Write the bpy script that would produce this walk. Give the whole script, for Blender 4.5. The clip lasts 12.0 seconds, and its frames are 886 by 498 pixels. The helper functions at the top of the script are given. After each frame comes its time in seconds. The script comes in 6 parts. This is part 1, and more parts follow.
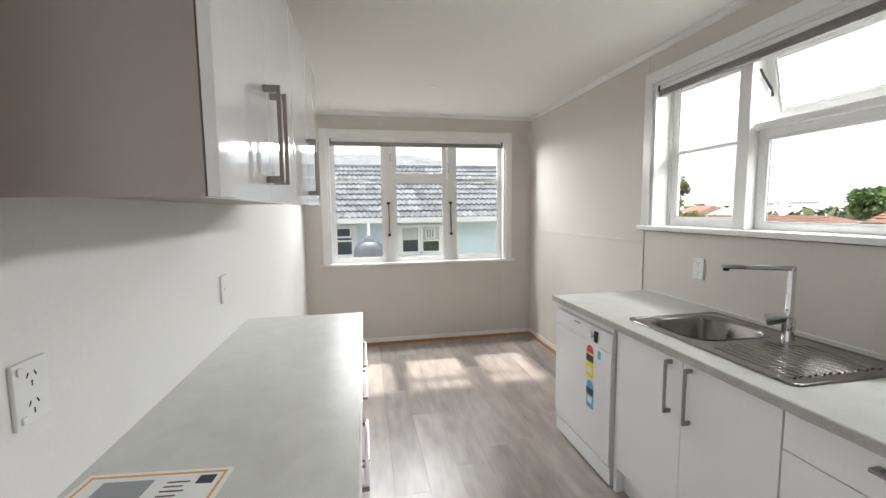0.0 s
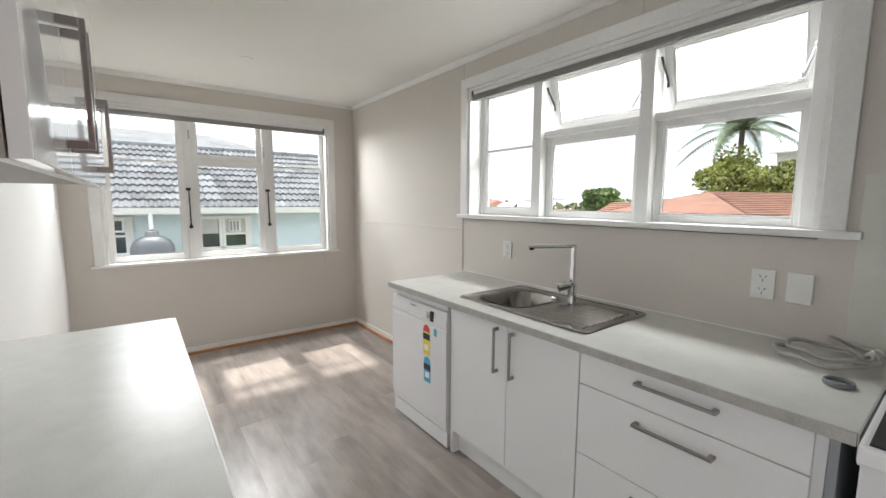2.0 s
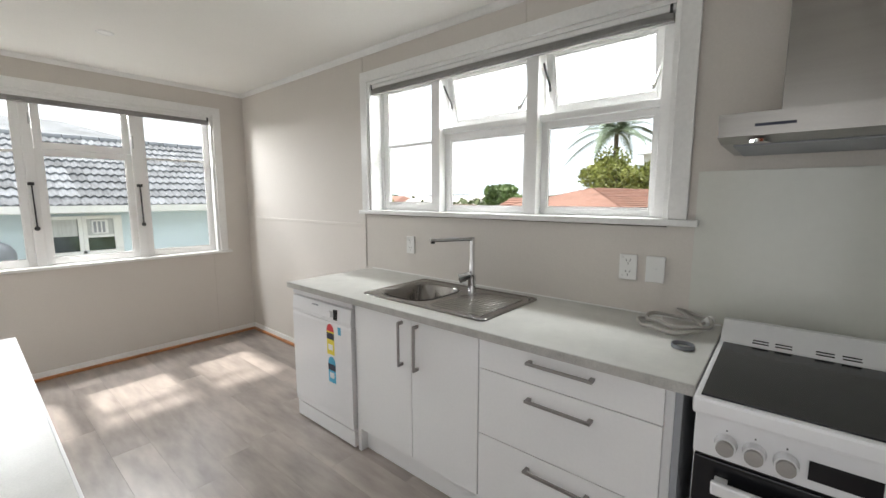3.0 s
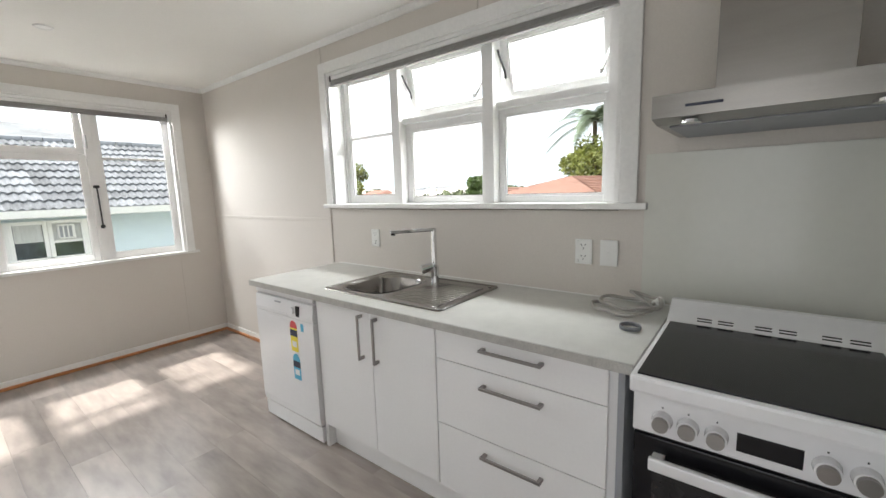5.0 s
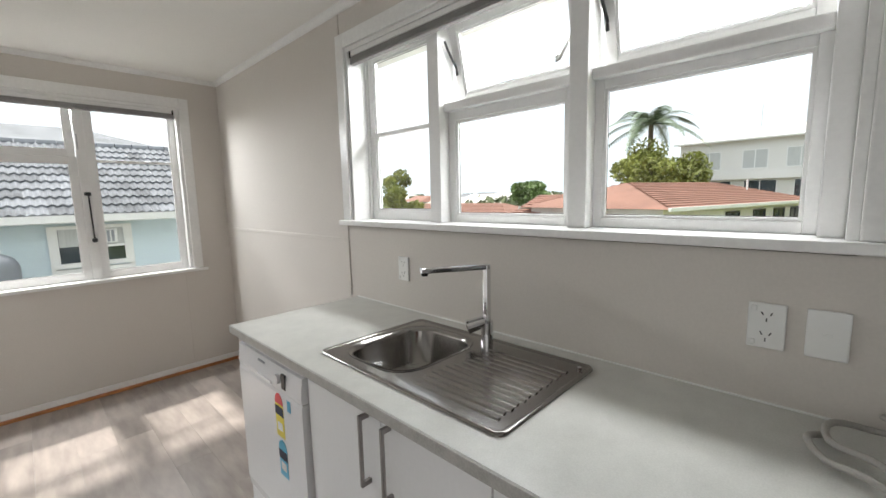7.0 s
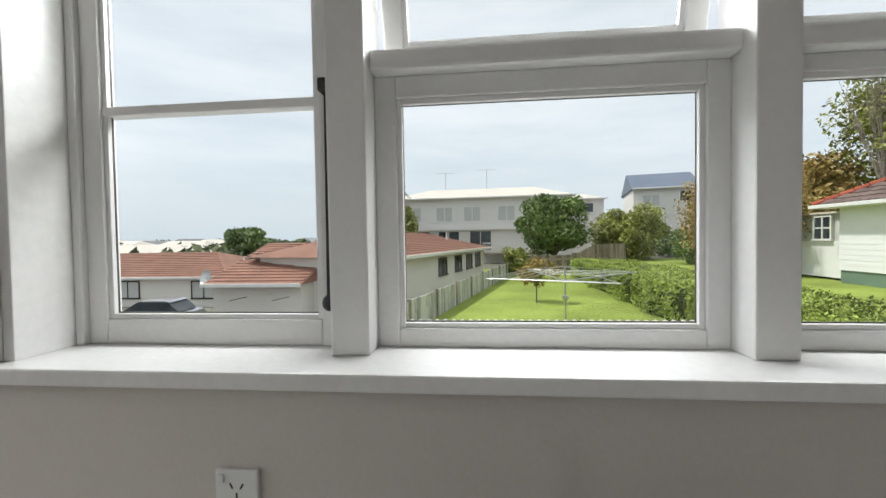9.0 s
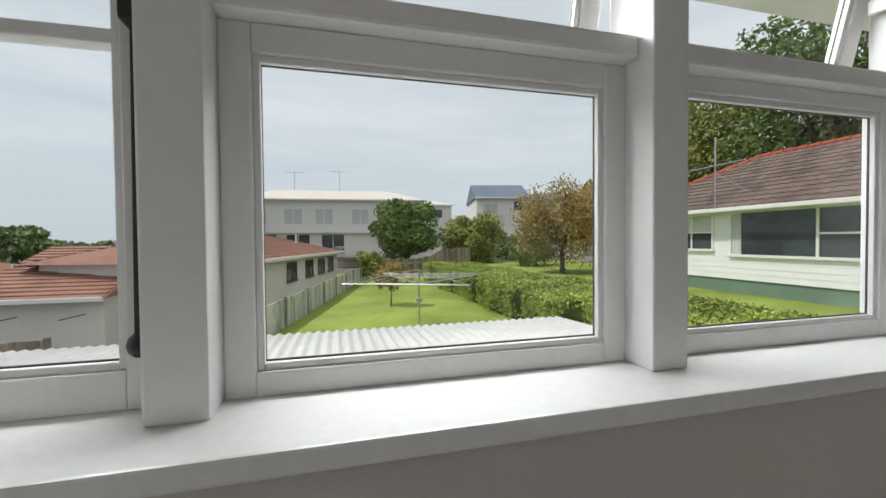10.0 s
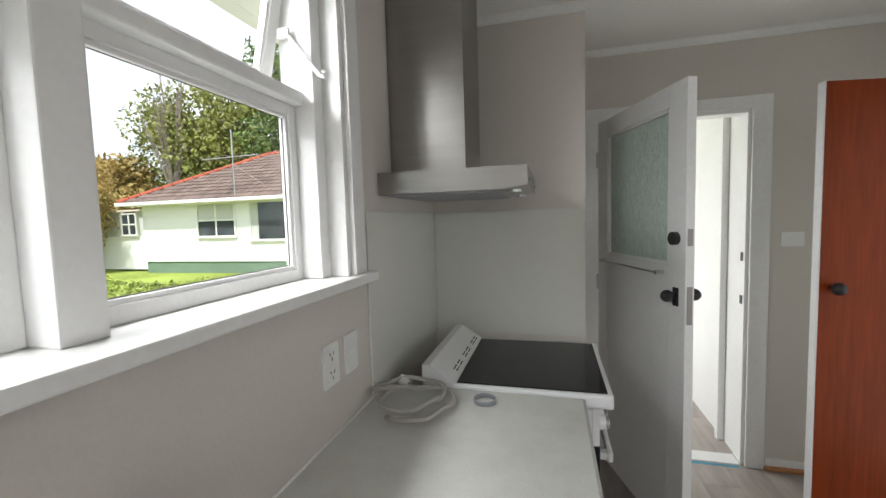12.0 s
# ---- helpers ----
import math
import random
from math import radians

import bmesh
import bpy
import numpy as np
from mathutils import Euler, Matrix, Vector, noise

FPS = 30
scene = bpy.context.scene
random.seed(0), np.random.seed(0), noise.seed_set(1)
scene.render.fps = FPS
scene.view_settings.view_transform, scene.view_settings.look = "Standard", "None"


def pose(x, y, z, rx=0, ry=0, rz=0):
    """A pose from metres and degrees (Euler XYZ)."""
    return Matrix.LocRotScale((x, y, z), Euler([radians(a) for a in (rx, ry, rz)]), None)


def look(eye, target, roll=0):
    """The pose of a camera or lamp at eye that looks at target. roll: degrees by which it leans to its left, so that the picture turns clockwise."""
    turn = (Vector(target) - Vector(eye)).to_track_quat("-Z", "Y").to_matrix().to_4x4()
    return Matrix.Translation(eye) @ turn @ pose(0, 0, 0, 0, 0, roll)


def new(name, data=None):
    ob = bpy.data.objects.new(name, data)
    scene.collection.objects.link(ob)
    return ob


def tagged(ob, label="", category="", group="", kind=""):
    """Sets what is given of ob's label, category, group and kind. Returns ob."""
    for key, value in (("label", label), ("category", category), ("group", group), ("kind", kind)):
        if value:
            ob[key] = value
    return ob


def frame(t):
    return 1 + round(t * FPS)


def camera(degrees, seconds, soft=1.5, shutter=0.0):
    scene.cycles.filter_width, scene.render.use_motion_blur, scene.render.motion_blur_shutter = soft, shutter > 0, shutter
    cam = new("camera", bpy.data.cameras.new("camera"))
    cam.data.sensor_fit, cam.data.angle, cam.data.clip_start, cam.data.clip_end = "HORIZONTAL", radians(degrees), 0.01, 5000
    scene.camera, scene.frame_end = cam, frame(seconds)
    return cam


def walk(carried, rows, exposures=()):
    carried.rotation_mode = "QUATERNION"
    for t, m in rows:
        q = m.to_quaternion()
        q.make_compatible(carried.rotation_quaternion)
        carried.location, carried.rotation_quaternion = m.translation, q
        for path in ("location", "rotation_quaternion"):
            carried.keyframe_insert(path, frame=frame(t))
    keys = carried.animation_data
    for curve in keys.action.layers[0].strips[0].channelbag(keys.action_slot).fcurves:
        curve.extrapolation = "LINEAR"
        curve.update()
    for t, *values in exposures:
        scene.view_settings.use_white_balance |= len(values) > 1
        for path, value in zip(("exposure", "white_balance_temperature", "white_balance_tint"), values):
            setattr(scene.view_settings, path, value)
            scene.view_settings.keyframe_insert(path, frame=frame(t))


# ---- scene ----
cam = camera(95.0, 12.0)
PATH = [
    (0, (-0.079, -0.157, 1.455), (0.298, 1.798, 1.263), -0.65),
    (0.5, (-0.079, -0.133, 1.45), (0.436, 1.788, 1.24), -0.35),
    (1, (-0.15, -0.101, 1.446), (0.585, 1.747, 1.23), -0.15),
    (1.5, (-0.193, -0.097, 1.442), (0.777, 1.637, 1.213), 0.0),
    (2, (-0.212, -0.105, 1.435), (0.984, 1.481, 1.2), 0.25),
    (2.5, (-0.215, -0.118, 1.431), (1.166, 1.308, 1.187), 0.3),
    (3, (-0.196, -0.135, 1.43), (1.324, 1.141, 1.177), 0.0),
    (3.2, (-0.197, -0.139, 1.429), (1.37, 1.078, 1.175), -0.05),
    (4.8, (-0.124, -0.23, 1.412), (1.473, 0.941, 1.131), -1.55),
    (5, (-0.102, -0.235, 1.417), (1.457, 0.983, 1.127), -1.8),
    (5.5, (0.001, -0.233, 1.426), (1.407, 1.158, 1.131), -1.9),
    (6, (0.12, -0.198, 1.429), (1.358, 1.345, 1.135), -1.6),
    (6.5, (0.267, 0.013, 1.425), (1.534, 1.533, 1.139), -1.55),
    (7, (0.493, 0.302, 1.456), (1.922, 1.677, 1.199), -1.3),
    (7.5, (0.7, 0.615, 1.466), (2.318, 1.778, 1.296), -0.55),
    (7.7, (0.761, 0.74, 1.469), (2.449, 1.804, 1.327), -0.55),
    (9.5, (1.28, 1.497, 1.55), (3.273, 1.327, 1.504), -0.8),
    (10, (1.324, 1.469, 1.545), (3.256, 0.954, 1.501), -0.5),
    (10.5, (1.318, 1.442, 1.55), (3.108, 0.55, 1.499), -0.6),
    (11, (1.309, 1.449, 1.542), (2.819, 0.14, 1.464), -1.1),
    (11.5, (1.26, 1.434, 1.528), (2.341, -0.245, 1.409), -1.4),
    (12, (1.2, 1.38, 1.498), (1.716, -0.547, 1.354), -1.7),
]
walk(cam, [(t, look(eye, target, roll)) for t, eye, target, roll in PATH],
     exposures=[(0, 0.92), (2.5, 0.93), (3.2, 1.0), (5.2, 1.1), (6.2, 0.96), (7.0, 0.74), (7.7, 0.5), (9.3, -0.12), (10.6, -0.34), (11.2, -0.08), (12.0, 0.72)])

# ---- world and sun ----
world = bpy.data.worlds.new("overcast_sky")
scene.world = world
world.use_nodes = True
wn, wl = world.node_tree.nodes, world.node_tree.links
wn.clear()
w_out = wn.new("ShaderNodeOutputWorld")
w_bg = wn.new("ShaderNodeBackground")
w_sky = wn.new("ShaderNodeTexSky")
w_sky.sky_type = "NISHITA"
w_sky.sun_disc = False
w_sky.sun_elevation = radians(57.5)
w_sky.sun_rotation = 0.0
w_dim = wn.new("ShaderNodeVectorMath")
w_dim.operation = "SCALE"
w_dim.inputs["Scale"].default_value = 0.10
w_tc = wn.new("ShaderNodeTexCoord")
w_map = wn.new("ShaderNodeMapping")
w_map.inputs["Scale"].default_value = (1.2, 1.2, 7.0)
w_noise = wn.new("ShaderNodeTexNoise")
w_noise.inputs["Scale"].default_value = 1.3
w_noise.inputs["Detail"].default_value = 7
w_noise.inputs["Roughness"].default_value = 0.55
w_ramp = wn.new("ShaderNodeValToRGB")
w_ramp.color_ramp.elements[0].position = 0.32
w_ramp.color_ramp.elements[0].color = (0.70, 0.75, 0.80, 1)
w_ramp.color_ramp.elements[1].position = 0.66
w_ramp.color_ramp.elements[1].color = (0.92, 0.94, 0.96, 1)
w_mix = wn.new("ShaderNodeMix")
w_mix.data_type = "RGBA"
w_mix.inputs["Factor"].default_value = 0.82
wl.new(w_tc.outputs["Generated"], w_map.inputs["Vector"])
wl.new(w_map.outputs["Vector"], w_noise.inputs["Vector"])
wl.new(w_noise.outputs["Fac"], w_ramp.inputs["Fac"])
wl.new(w_sky.outputs["Color"], w_dim.inputs[0])
wl.new(w_dim.outputs["Vector"], w_mix.inputs["A"])
wl.new(w_ramp.outputs["Color"], w_mix.inputs["B"])
w_sep = wn.new("ShaderNodeSeparateXYZ")
w_rng = wn.new("ShaderNodeMapRange")
w_rng.interpolation_type = "SMOOTHSTEP"
w_rng.inputs["From Min"].default_value = -0.02
w_rng.inputs["From Max"].default_value = 0.24
w_hz = wn.new("ShaderNodeMix")
w_hz.data_type = "RGBA"
w_hz.inputs["A"].default_value = (0.58, 0.645, 0.70, 1)
wl.new(w_tc.outputs["Generated"], w_sep.inputs["Vector"])
wl.new(w_sep.outputs["Z"], w_rng.inputs["Value"])
wl.new(w_rng.outputs["Result"], w_hz.inputs["Factor"])
wl.new(w_mix.outputs["Result"], w_hz.inputs["B"])
wl.new(w_hz.outputs["Result"], w_bg.inputs["Color"])
w_bg.inputs["Strength"].default_value = 1.22
wl.new(w_bg.outputs["Background"], w_out.inputs["Surface"])

sun_data = bpy.data.lights.new("sun", "SUN")
sun_data.energy = 3.5
sun_data.angle = radians(4.0)
sun_data.color = (1.0, 0.95, 0.88)
sun = new("sun", sun_data)
sun.matrix_world = look((0.0, 24.8, 39.0), (0.0, 0.0, 0.0))


def fill_lamp(name, eye, target, w, h, power):
    """An added area lamp that boosts the daylight at an opening."""
    d = bpy.data.lights.new(name, "AREA")
    d.shape, d.size, d.size_y, d.energy, d.color = "RECTANGLE", w, h, power, (0.965, 0.985, 1.0)
    ob = new(name, d)
    ob.matrix_world = look(eye, target)
    return ob


# Added strip lamps under the eaves boost the daylight of both windows.
fill_lamp("fill_east", (2.28, 1.25, 2.22), (0.6, 1.25, 0.9), 1.95, 0.24, 27)
fill_lamp("fill_north", (0.35, 4.58, 2.22), (0.35, 2.6, 0.9), 1.5, 0.24, 45)
# Invented fill at the assumed west opening, to brighten stove and drawer fronts.
fill_lamp("fill_west", (-0.71, -0.175, 1.05), (1.5, -0.55, 0.95), 0.74, 1.9, 3.8)
# Added fill at the hall's assumed outer doorway.
fill_lamp("fill_hall", (1.69, -2.17, 1.1), (0.0, -2.1, 1.1), 1.1, 1.9, 15)


# ---- materials ----
def material(name, color, rough=0.5, metal=0.0, vary=0.08, big=1.5, fine=40.0, bump=0.05, coat=0.0, stretch=(1, 1, 1), per_piece=0.0, spec=0.5, dark=None):
    m = bpy.data.materials.new(name)
    m.use_nodes = True
    n, l = m.node_tree.nodes, m.node_tree.links
    b = n["Principled BSDF"]
    b.inputs["Roughness"].default_value = rough
    b.inputs["Metallic"].default_value = metal
    b.inputs["Coat Weight"].default_value = coat
    b.inputs["Coat Roughness"].default_value = 0.08
    b.inputs["Specular IOR Level"].default_value = spec
    tc = n.new("ShaderNodeTexCoord")
    mp = n.new("ShaderNodeMapping")
    mp.inputs["Scale"].default_value = stretch
    l.new(tc.outputs["Object"], mp.inputs["Vector"])
    vec = mp.outputs["Vector"]
    if per_piece:
        oi = n.new("ShaderNodeObjectInfo")
        off = n.new("ShaderNodeVectorMath")
        off.operation = "MULTIPLY_ADD"
        comb = n.new("ShaderNodeCombineXYZ")
        for k in ("X", "Y", "Z"):
            l.new(oi.outputs["Random"], comb.inputs[k])
        l.new(comb.outputs["Vector"], off.inputs[0])
        off.inputs[1].default_value = (37.0, 91.0, 53.0)
        l.new(vec, off.inputs[2])
        vec = off.outputs["Vector"]
    n1 = n.new("ShaderNodeTexNoise")
    n1.inputs["Scale"].default_value = big
    n1.inputs["Detail"].default_value = 4
    n2 = n.new("ShaderNodeTexNoise")
    n2.inputs["Scale"].default_value = fine
    n2.inputs["Detail"].default_value = 3
    l.new(vec, n1.inputs["Vector"])
    l.new(vec, n2.inputs["Vector"])
    add = n.new("ShaderNodeMath")
    add.operation = "MULTIPLY_ADD"
    l.new(n2.outputs["Fac"], add.inputs[0])
    add.inputs[1].default_value = 0.5
    half = n.new("ShaderNodeMath")
    half.operation = "MULTIPLY"
    half.inputs[1].default_value = 0.5
    l.new(n1.outputs["Fac"], half.inputs[0])
    l.new(half.outputs["Value"], add.inputs[2])
    fac = add.outputs["Value"]
    if per_piece:
        pp = n.new("ShaderNodeMath")
        pp.operation = "MULTIPLY_ADD"
        l.new(oi.outputs["Random"], pp.inputs[0])
        pp.inputs[1].default_value = per_piece
        sub = n.new("ShaderNodeMath")
        sub.operation = "SUBTRACT"
        l.new(fac, sub.inputs[0])
        sub.inputs[1].default_value = per_piece / 2
        l.new(sub.outputs["Value"], pp.inputs[2])
        fac = pp.outputs["Value"]
    ramp = n.new("ShaderNodeValToRGB")
    lo = dark or [c * (1 - 2.0 * vary) for c in color]
    hi = [min(1, c * (1 + 1.2 * vary)) for c in color]
    ramp.color_ramp.elements[0].position, ramp.color_ramp.elements[0].color = 0.30, (*lo, 1)
    ramp.color_ramp.elements[1].position, ramp.color_ramp.elements[1].color = 0.66, (*hi, 1)
    l.new(fac, ramp.inputs["Fac"])
    l.new(ramp.outputs["Color"], b.inputs["Base Color"])
    if bump:
        bp = n.new("ShaderNodeBump")
        bp.inputs["Strength"].default_value = bump
        bp.inputs["Distance"].default_value = 0.01
        l.new(n2.outputs["Fac"], bp.inputs["Height"])
        l.new(bp.outputs["Normal"], b.inputs["Normal"])
    return m


def glass_material(name, tint, rough=0.0, gloss=1.0):
    m = bpy.data.materials.new(name)
    m.use_nodes = True
    n, l = m.node_tree.nodes, m.node_tree.links
    n.remove(n["Principled BSDF"])
    tr, gl, mx, fr = (n.new(k) for k in ("ShaderNodeBsdfTransparent", "ShaderNodeBsdfGlossy", "ShaderNodeMixShader", "ShaderNodeLayerWeight"))
    tr.inputs["Color"].default_value = (*tint, 1)
    gl.inputs["Roughness"].default_value = rough
    pw = n.new("ShaderNodeMath")
    pw.operation = "POWER"
    pw.inputs[1].default_value = 4.0
    l.new(fr.outputs["Facing"], pw.inputs[0])
    k = n.new("ShaderNodeMath")
    k.operation = "MULTIPLY_ADD"
    k.inputs[1].default_value = 0.5 * gloss
    k.inputs[2].default_value = 0.010
    l.new(pw.outputs["Value"], k.inputs[0])
    l.new(k.outputs["Value"], mx.inputs["Fac"])
    l.new(tr.outputs["BSDF"], mx.inputs[1])
    l.new(gl.outputs["BSDF"], mx.inputs[2])
    l.new(mx.outputs["Shader"], n["Material Output"].inputs["Surface"])
    return m


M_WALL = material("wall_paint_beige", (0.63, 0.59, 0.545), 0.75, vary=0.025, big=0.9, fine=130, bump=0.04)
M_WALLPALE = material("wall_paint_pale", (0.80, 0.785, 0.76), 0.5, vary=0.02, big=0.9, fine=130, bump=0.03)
M_CEIL = material("ceiling_paint", (0.80, 0.785, 0.75), 0.7, vary=0.02, fine=120, bump=0.03)
M_TRIM = material("gloss_white_paint", (0.80, 0.795, 0.78), 0.28, vary=0.035, big=3, fine=60, bump=0.05)
M_SASH = material("worn_white_sash_paint", (0.79, 0.785, 0.775), 0.32, vary=0.022, big=4, fine=70, bump=0.05)
M_CAB = material("white_cabinet_board", (0.84, 0.84, 0.84), 0.32, vary=0.012, fine=80, bump=0.01)
M_GLOSSCAB = material("gloss_white_acrylic", (0.80, 0.80, 0.80), 0.06, vary=0.01, bump=0.0, coat=0.6)
# Board darkened to taupe: the shade on the cabinet side is in the colour.
M_CARCASS_SHADED = material("shaded_cabinet_side_board", (0.34, 0.305, 0.28), 0.45, vary=0.02, bump=0.02)
M_BENCH = material("speckled_laminate", (0.60, 0.60, 0.565), 0.33, vary=0.06, big=14, fine=260, bump=0.02)
M_BENCHEDGE = material("laminate_edge", (0.42, 0.41, 0.385), 0.4, vary=0.12, big=20, fine=200, bump=0.04)
M_PLANK = material("grey_oak_vinyl", (0.36, 0.315, 0.285), 0.30, vary=0.19, big=1.6, fine=6, bump=0.015, stretch=(3.0, 0.7, 1), per_piece=0.15)
M_STEEL = material("brushed_steel", (0.31, 0.295, 0.28), 0.30, 1.0, vary=0.05, big=3, fine=160, bump=0.02, stretch=(1, 1, 12))
M_SINK = material("sink_steel", (0.29, 0.275, 0.26), 0.17, 1.0, vary=0.05, big=6, fine=200, bump=0.03)
M_CHROME = material("chrome", (0.75, 0.75, 0.76), 0.05, 1.0, vary=0.02, bump=0.0)
M_HANDLE = material("satin_nickel", (0.36, 0.34, 0.33), 0.35, 1.0, vary=0.04, fine=150, bump=0.02)
M_BLACK = material("black_enamel", (0.015, 0.015, 0.016), 0.25, vary=0.1, bump=0.0)
M_HOB = material("black_ceramic_glass", (0.010, 0.010, 0.012), 0.12, vary=0.1, bump=0.0, spec=0.3)
M_IRON = material("black_window_iron", (0.02, 0.02, 0.02), 0.45, vary=0.2, fine=120, bump=0.1)
M_ENAMEL = material("white_enamel", (0.79, 0.79, 0.80), 0.18, vary=0.012, bump=0.0, coat=0.3)
M_PLASTIC = material("white_plastic", (0.80, 0.80, 0.78), 0.3, vary=0.01, bump=0.0)
M_SLOT = material("dark_slot", (0.03, 0.03, 0.03), 0.6, vary=0.1, bump=0.0)
M_SPLASH = material("back_painted_glass", (0.66, 0.66, 0.61), 0.13, vary=0.012, bump=0.0, spec=0.35)
M_QUAD = material("orange_varnished_quad", (0.46, 0.19, 0.07), 0.35, vary=0.2, big=6, fine=60, stretch=(1, 1, 6))
M_RIMU = material("varnished_rimu", (0.20, 0.032, 0.004), 0.45, vary=0.16, big=1.6, fine=14, bump=0.01, stretch=(5, 5, 0.35), spec=0.15)
M_BLIND = material("grey_blind_slat", (0.30, 0.29, 0.28), 0.4, vary=0.05, bump=0.02)
M_PAPER = material("paper", (0.80, 0.80, 0.79), 0.6, vary=0.01, bump=0.0)
M_ORANGE = material("orange_ink", (0.75, 0.38, 0.09), 0.6, vary=0.03, bump=0.0)
M_INK = material("dark_ink", (0.03, 0.035, 0.06), 0.6, vary=0.05, bump=0.0)
M_YELLOW = material("yellow_label", (0.80, 0.66, 0.05), 0.35, vary=0.02, bump=0.0)
M_CYAN = material("blue_label", (0.08, 0.42, 0.62), 0.35, vary=0.02, bump=0.0)
M_RED = material("red_label", (0.65, 0.05, 0.06), 0.35, vary=0.02, bump=0.0)
M_HOSE = material("grey_hose", (0.42, 0.40, 0.37), 0.45, vary=0.08, fine=200, bump=0.1)
M_RUBBER = material("dark_rubber", (0.06, 0.055, 0.05), 0.5, vary=0.1, bump=0.05)
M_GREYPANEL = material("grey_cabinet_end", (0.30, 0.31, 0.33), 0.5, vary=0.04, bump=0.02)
M_GLASS = glass_material("window_glass", (0.97, 0.985, 0.98))
M_OBSCURE = material("obscure_glass", (0.60, 0.70, 0.64), 0.18, vary=0.10, big=30, fine=90, bump=0.9, stretch=(1.6, 1.6, 0.8))
M_DIFFUSER = material("downlight_diffuser", (0.85, 0.85, 0.83), 0.5, vary=0.01, bump=0.0)

M_GRASS = material("mown_lawn", (0.26, 0.325, 0.075), 0.9, vary=0.30, big=0.35, fine=14, bump=0.5, spec=0.1)
M_EARTH = material("mixed_suburban_ground", (0.20, 0.19, 0.155), 0.9, vary=0.3, big=0.08, fine=2, bump=0.2, spec=0.1)
M_HEDGE = material("hedge_leaf", (0.33, 0.41, 0.09), 0.5, vary=0.45, big=0.8, fine=9, bump=0.0, spec=0.25)
# Near-black, standing in for the shade deep between the hedge leaves.
M_HEDGESHADE = material("hedge_inner_shade", (0.035, 0.045, 0.012), 0.9, vary=0.3, bump=0.3, spec=0.1)
M_LEAF_DARK = material("dark_green_leaf", (0.15, 0.22, 0.065), 0.5, vary=0.45, big=0.6, fine=6, bump=0.0, spec=0.3)
M_LEAF_MID = material("yellow_green_leaf", (0.29, 0.31, 0.085), 0.5, vary=0.45, big=0.6, fine=6, bump=0.0, spec=0.3)
M_LEAF_RUST = material("autumn_leaf", (0.33, 0.23, 0.085), 0.6, vary=0.5, big=0.5, fine=5, bump=0.0, spec=0.2, dark=(0.07, 0.085, 0.02))
M_LEAF_PALM = material("palm_leaf", (0.19, 0.24, 0.15), 0.4, vary=0.35, big=1, fine=8, bump=0.0, spec=0.3)
M_BARK = material("bark", (0.16, 0.13, 0.10), 0.9, vary=0.3, fine=25, bump=0.5, spec=0.1)
M_TWIG = material("bare_twig", (0.30, 0.26, 0.23), 0.9, vary=0.2, fine=25, bump=0.2, spec=0.1)
M_TILE_GREY = material("grey_concrete_tile", (0.235, 0.24, 0.255), 0.75, vary=0.25, big=2, fine=30, bump=0.3, per_piece=0.25, spec=0.2)
M_TILE_BROWN = material("brown_concrete_tile", (0.17, 0.125, 0.11), 0.8, vary=0.25, big=1.5, fine=22, bump=0.3, per_piece=0.2, spec=0.2)
M_TILE_RED = material("terracotta_tile", (0.29, 0.155, 0.115), 0.8, vary=0.2, big=1.2, fine=15, bump=0.3, per_piece=0.12, spec=0.2)
M_RIDGE_RED = material("red_ridge_cap", (0.40, 0.10, 0.06), 0.75, vary=0.2, fine=15, bump=0.2, spec=0.2)
M_BOARD_BLUE = material("pale_blue_weatherboard", (0.62, 0.72, 0.765), 0.5, vary=0.05, big=2, fine=40, bump=0.08, per_piece=0.06)
M_BOARD_WHITE = material("white_weatherboard", (0.84, 0.84, 0.85), 0.5, vary=0.04, big=2, fine=40, bump=0.08, per_piece=0.04)
M_BASE_GREEN = material("green_foundation", (0.16, 0.24, 0.18), 0.7, vary=0.15, fine=20, bump=0.2)
M_CREAM = material("cream_plaster", (0.76, 0.74, 0.69), 0.7, vary=0.05, big=0.6, fine=12, bump=0.1)
M_GREYHOUSE = material("grey_cladding", (0.74, 0.72, 0.69), 0.7, vary=0.05, big=0.3, fine=6, bump=0.1)
M_ROOFPALE = material("pale_metal_roof", (0.66, 0.60, 0.53), 0.5, vary=0.06, big=0.4, fine=6, bump=0.05)
M_ROOFBLUE = material("slate_blue_roof", (0.12, 0.15, 0.21), 0.5, vary=0.1, big=0.4, fine=6, bump=0.05)
M_DARKPANE = material("dark_window_pane", (0.06, 0.075, 0.085), 0.06, vary=0.3, big=1.5, fine=4, bump=0.0)
# Curtains, and the pale reflections painted on the townhouse panes.
M_CURTAIN_REFLECTION = material("pale_curtain_and_reflection", (0.55, 0.56, 0.55), 0.8, vary=0.12, big=3, fine=20, bump=0.3, stretch=(6, 6, 0.4))
M_CARPORT = material("weathered_white_sheet", (0.72, 0.71, 0.69), 0.55, vary=0.10, big=1.2, fine=12, bump=0.08)
M_TIMBER = material("weathered_timber", (0.30, 0.25, 0.20), 0.85, vary=0.35, big=2, fine=20, bump=0.4, stretch=(4, 4, 0.7), per_piece=0.2, spec=0.2)
M_FENCEGREY = material("stained_grey_paling", (0.56, 0.545, 0.52), 0.85, vary=0.3, big=1.2, fine=10, bump=0.3, stretch=(2, 2, 0.6), per_piece=0.2, spec=0.2)
M_CARPAINT = material("silver_car_paint", (0.35, 0.36, 0.38), 0.22, 0.6, vary=0.03, bump=0.0, coat=0.8)
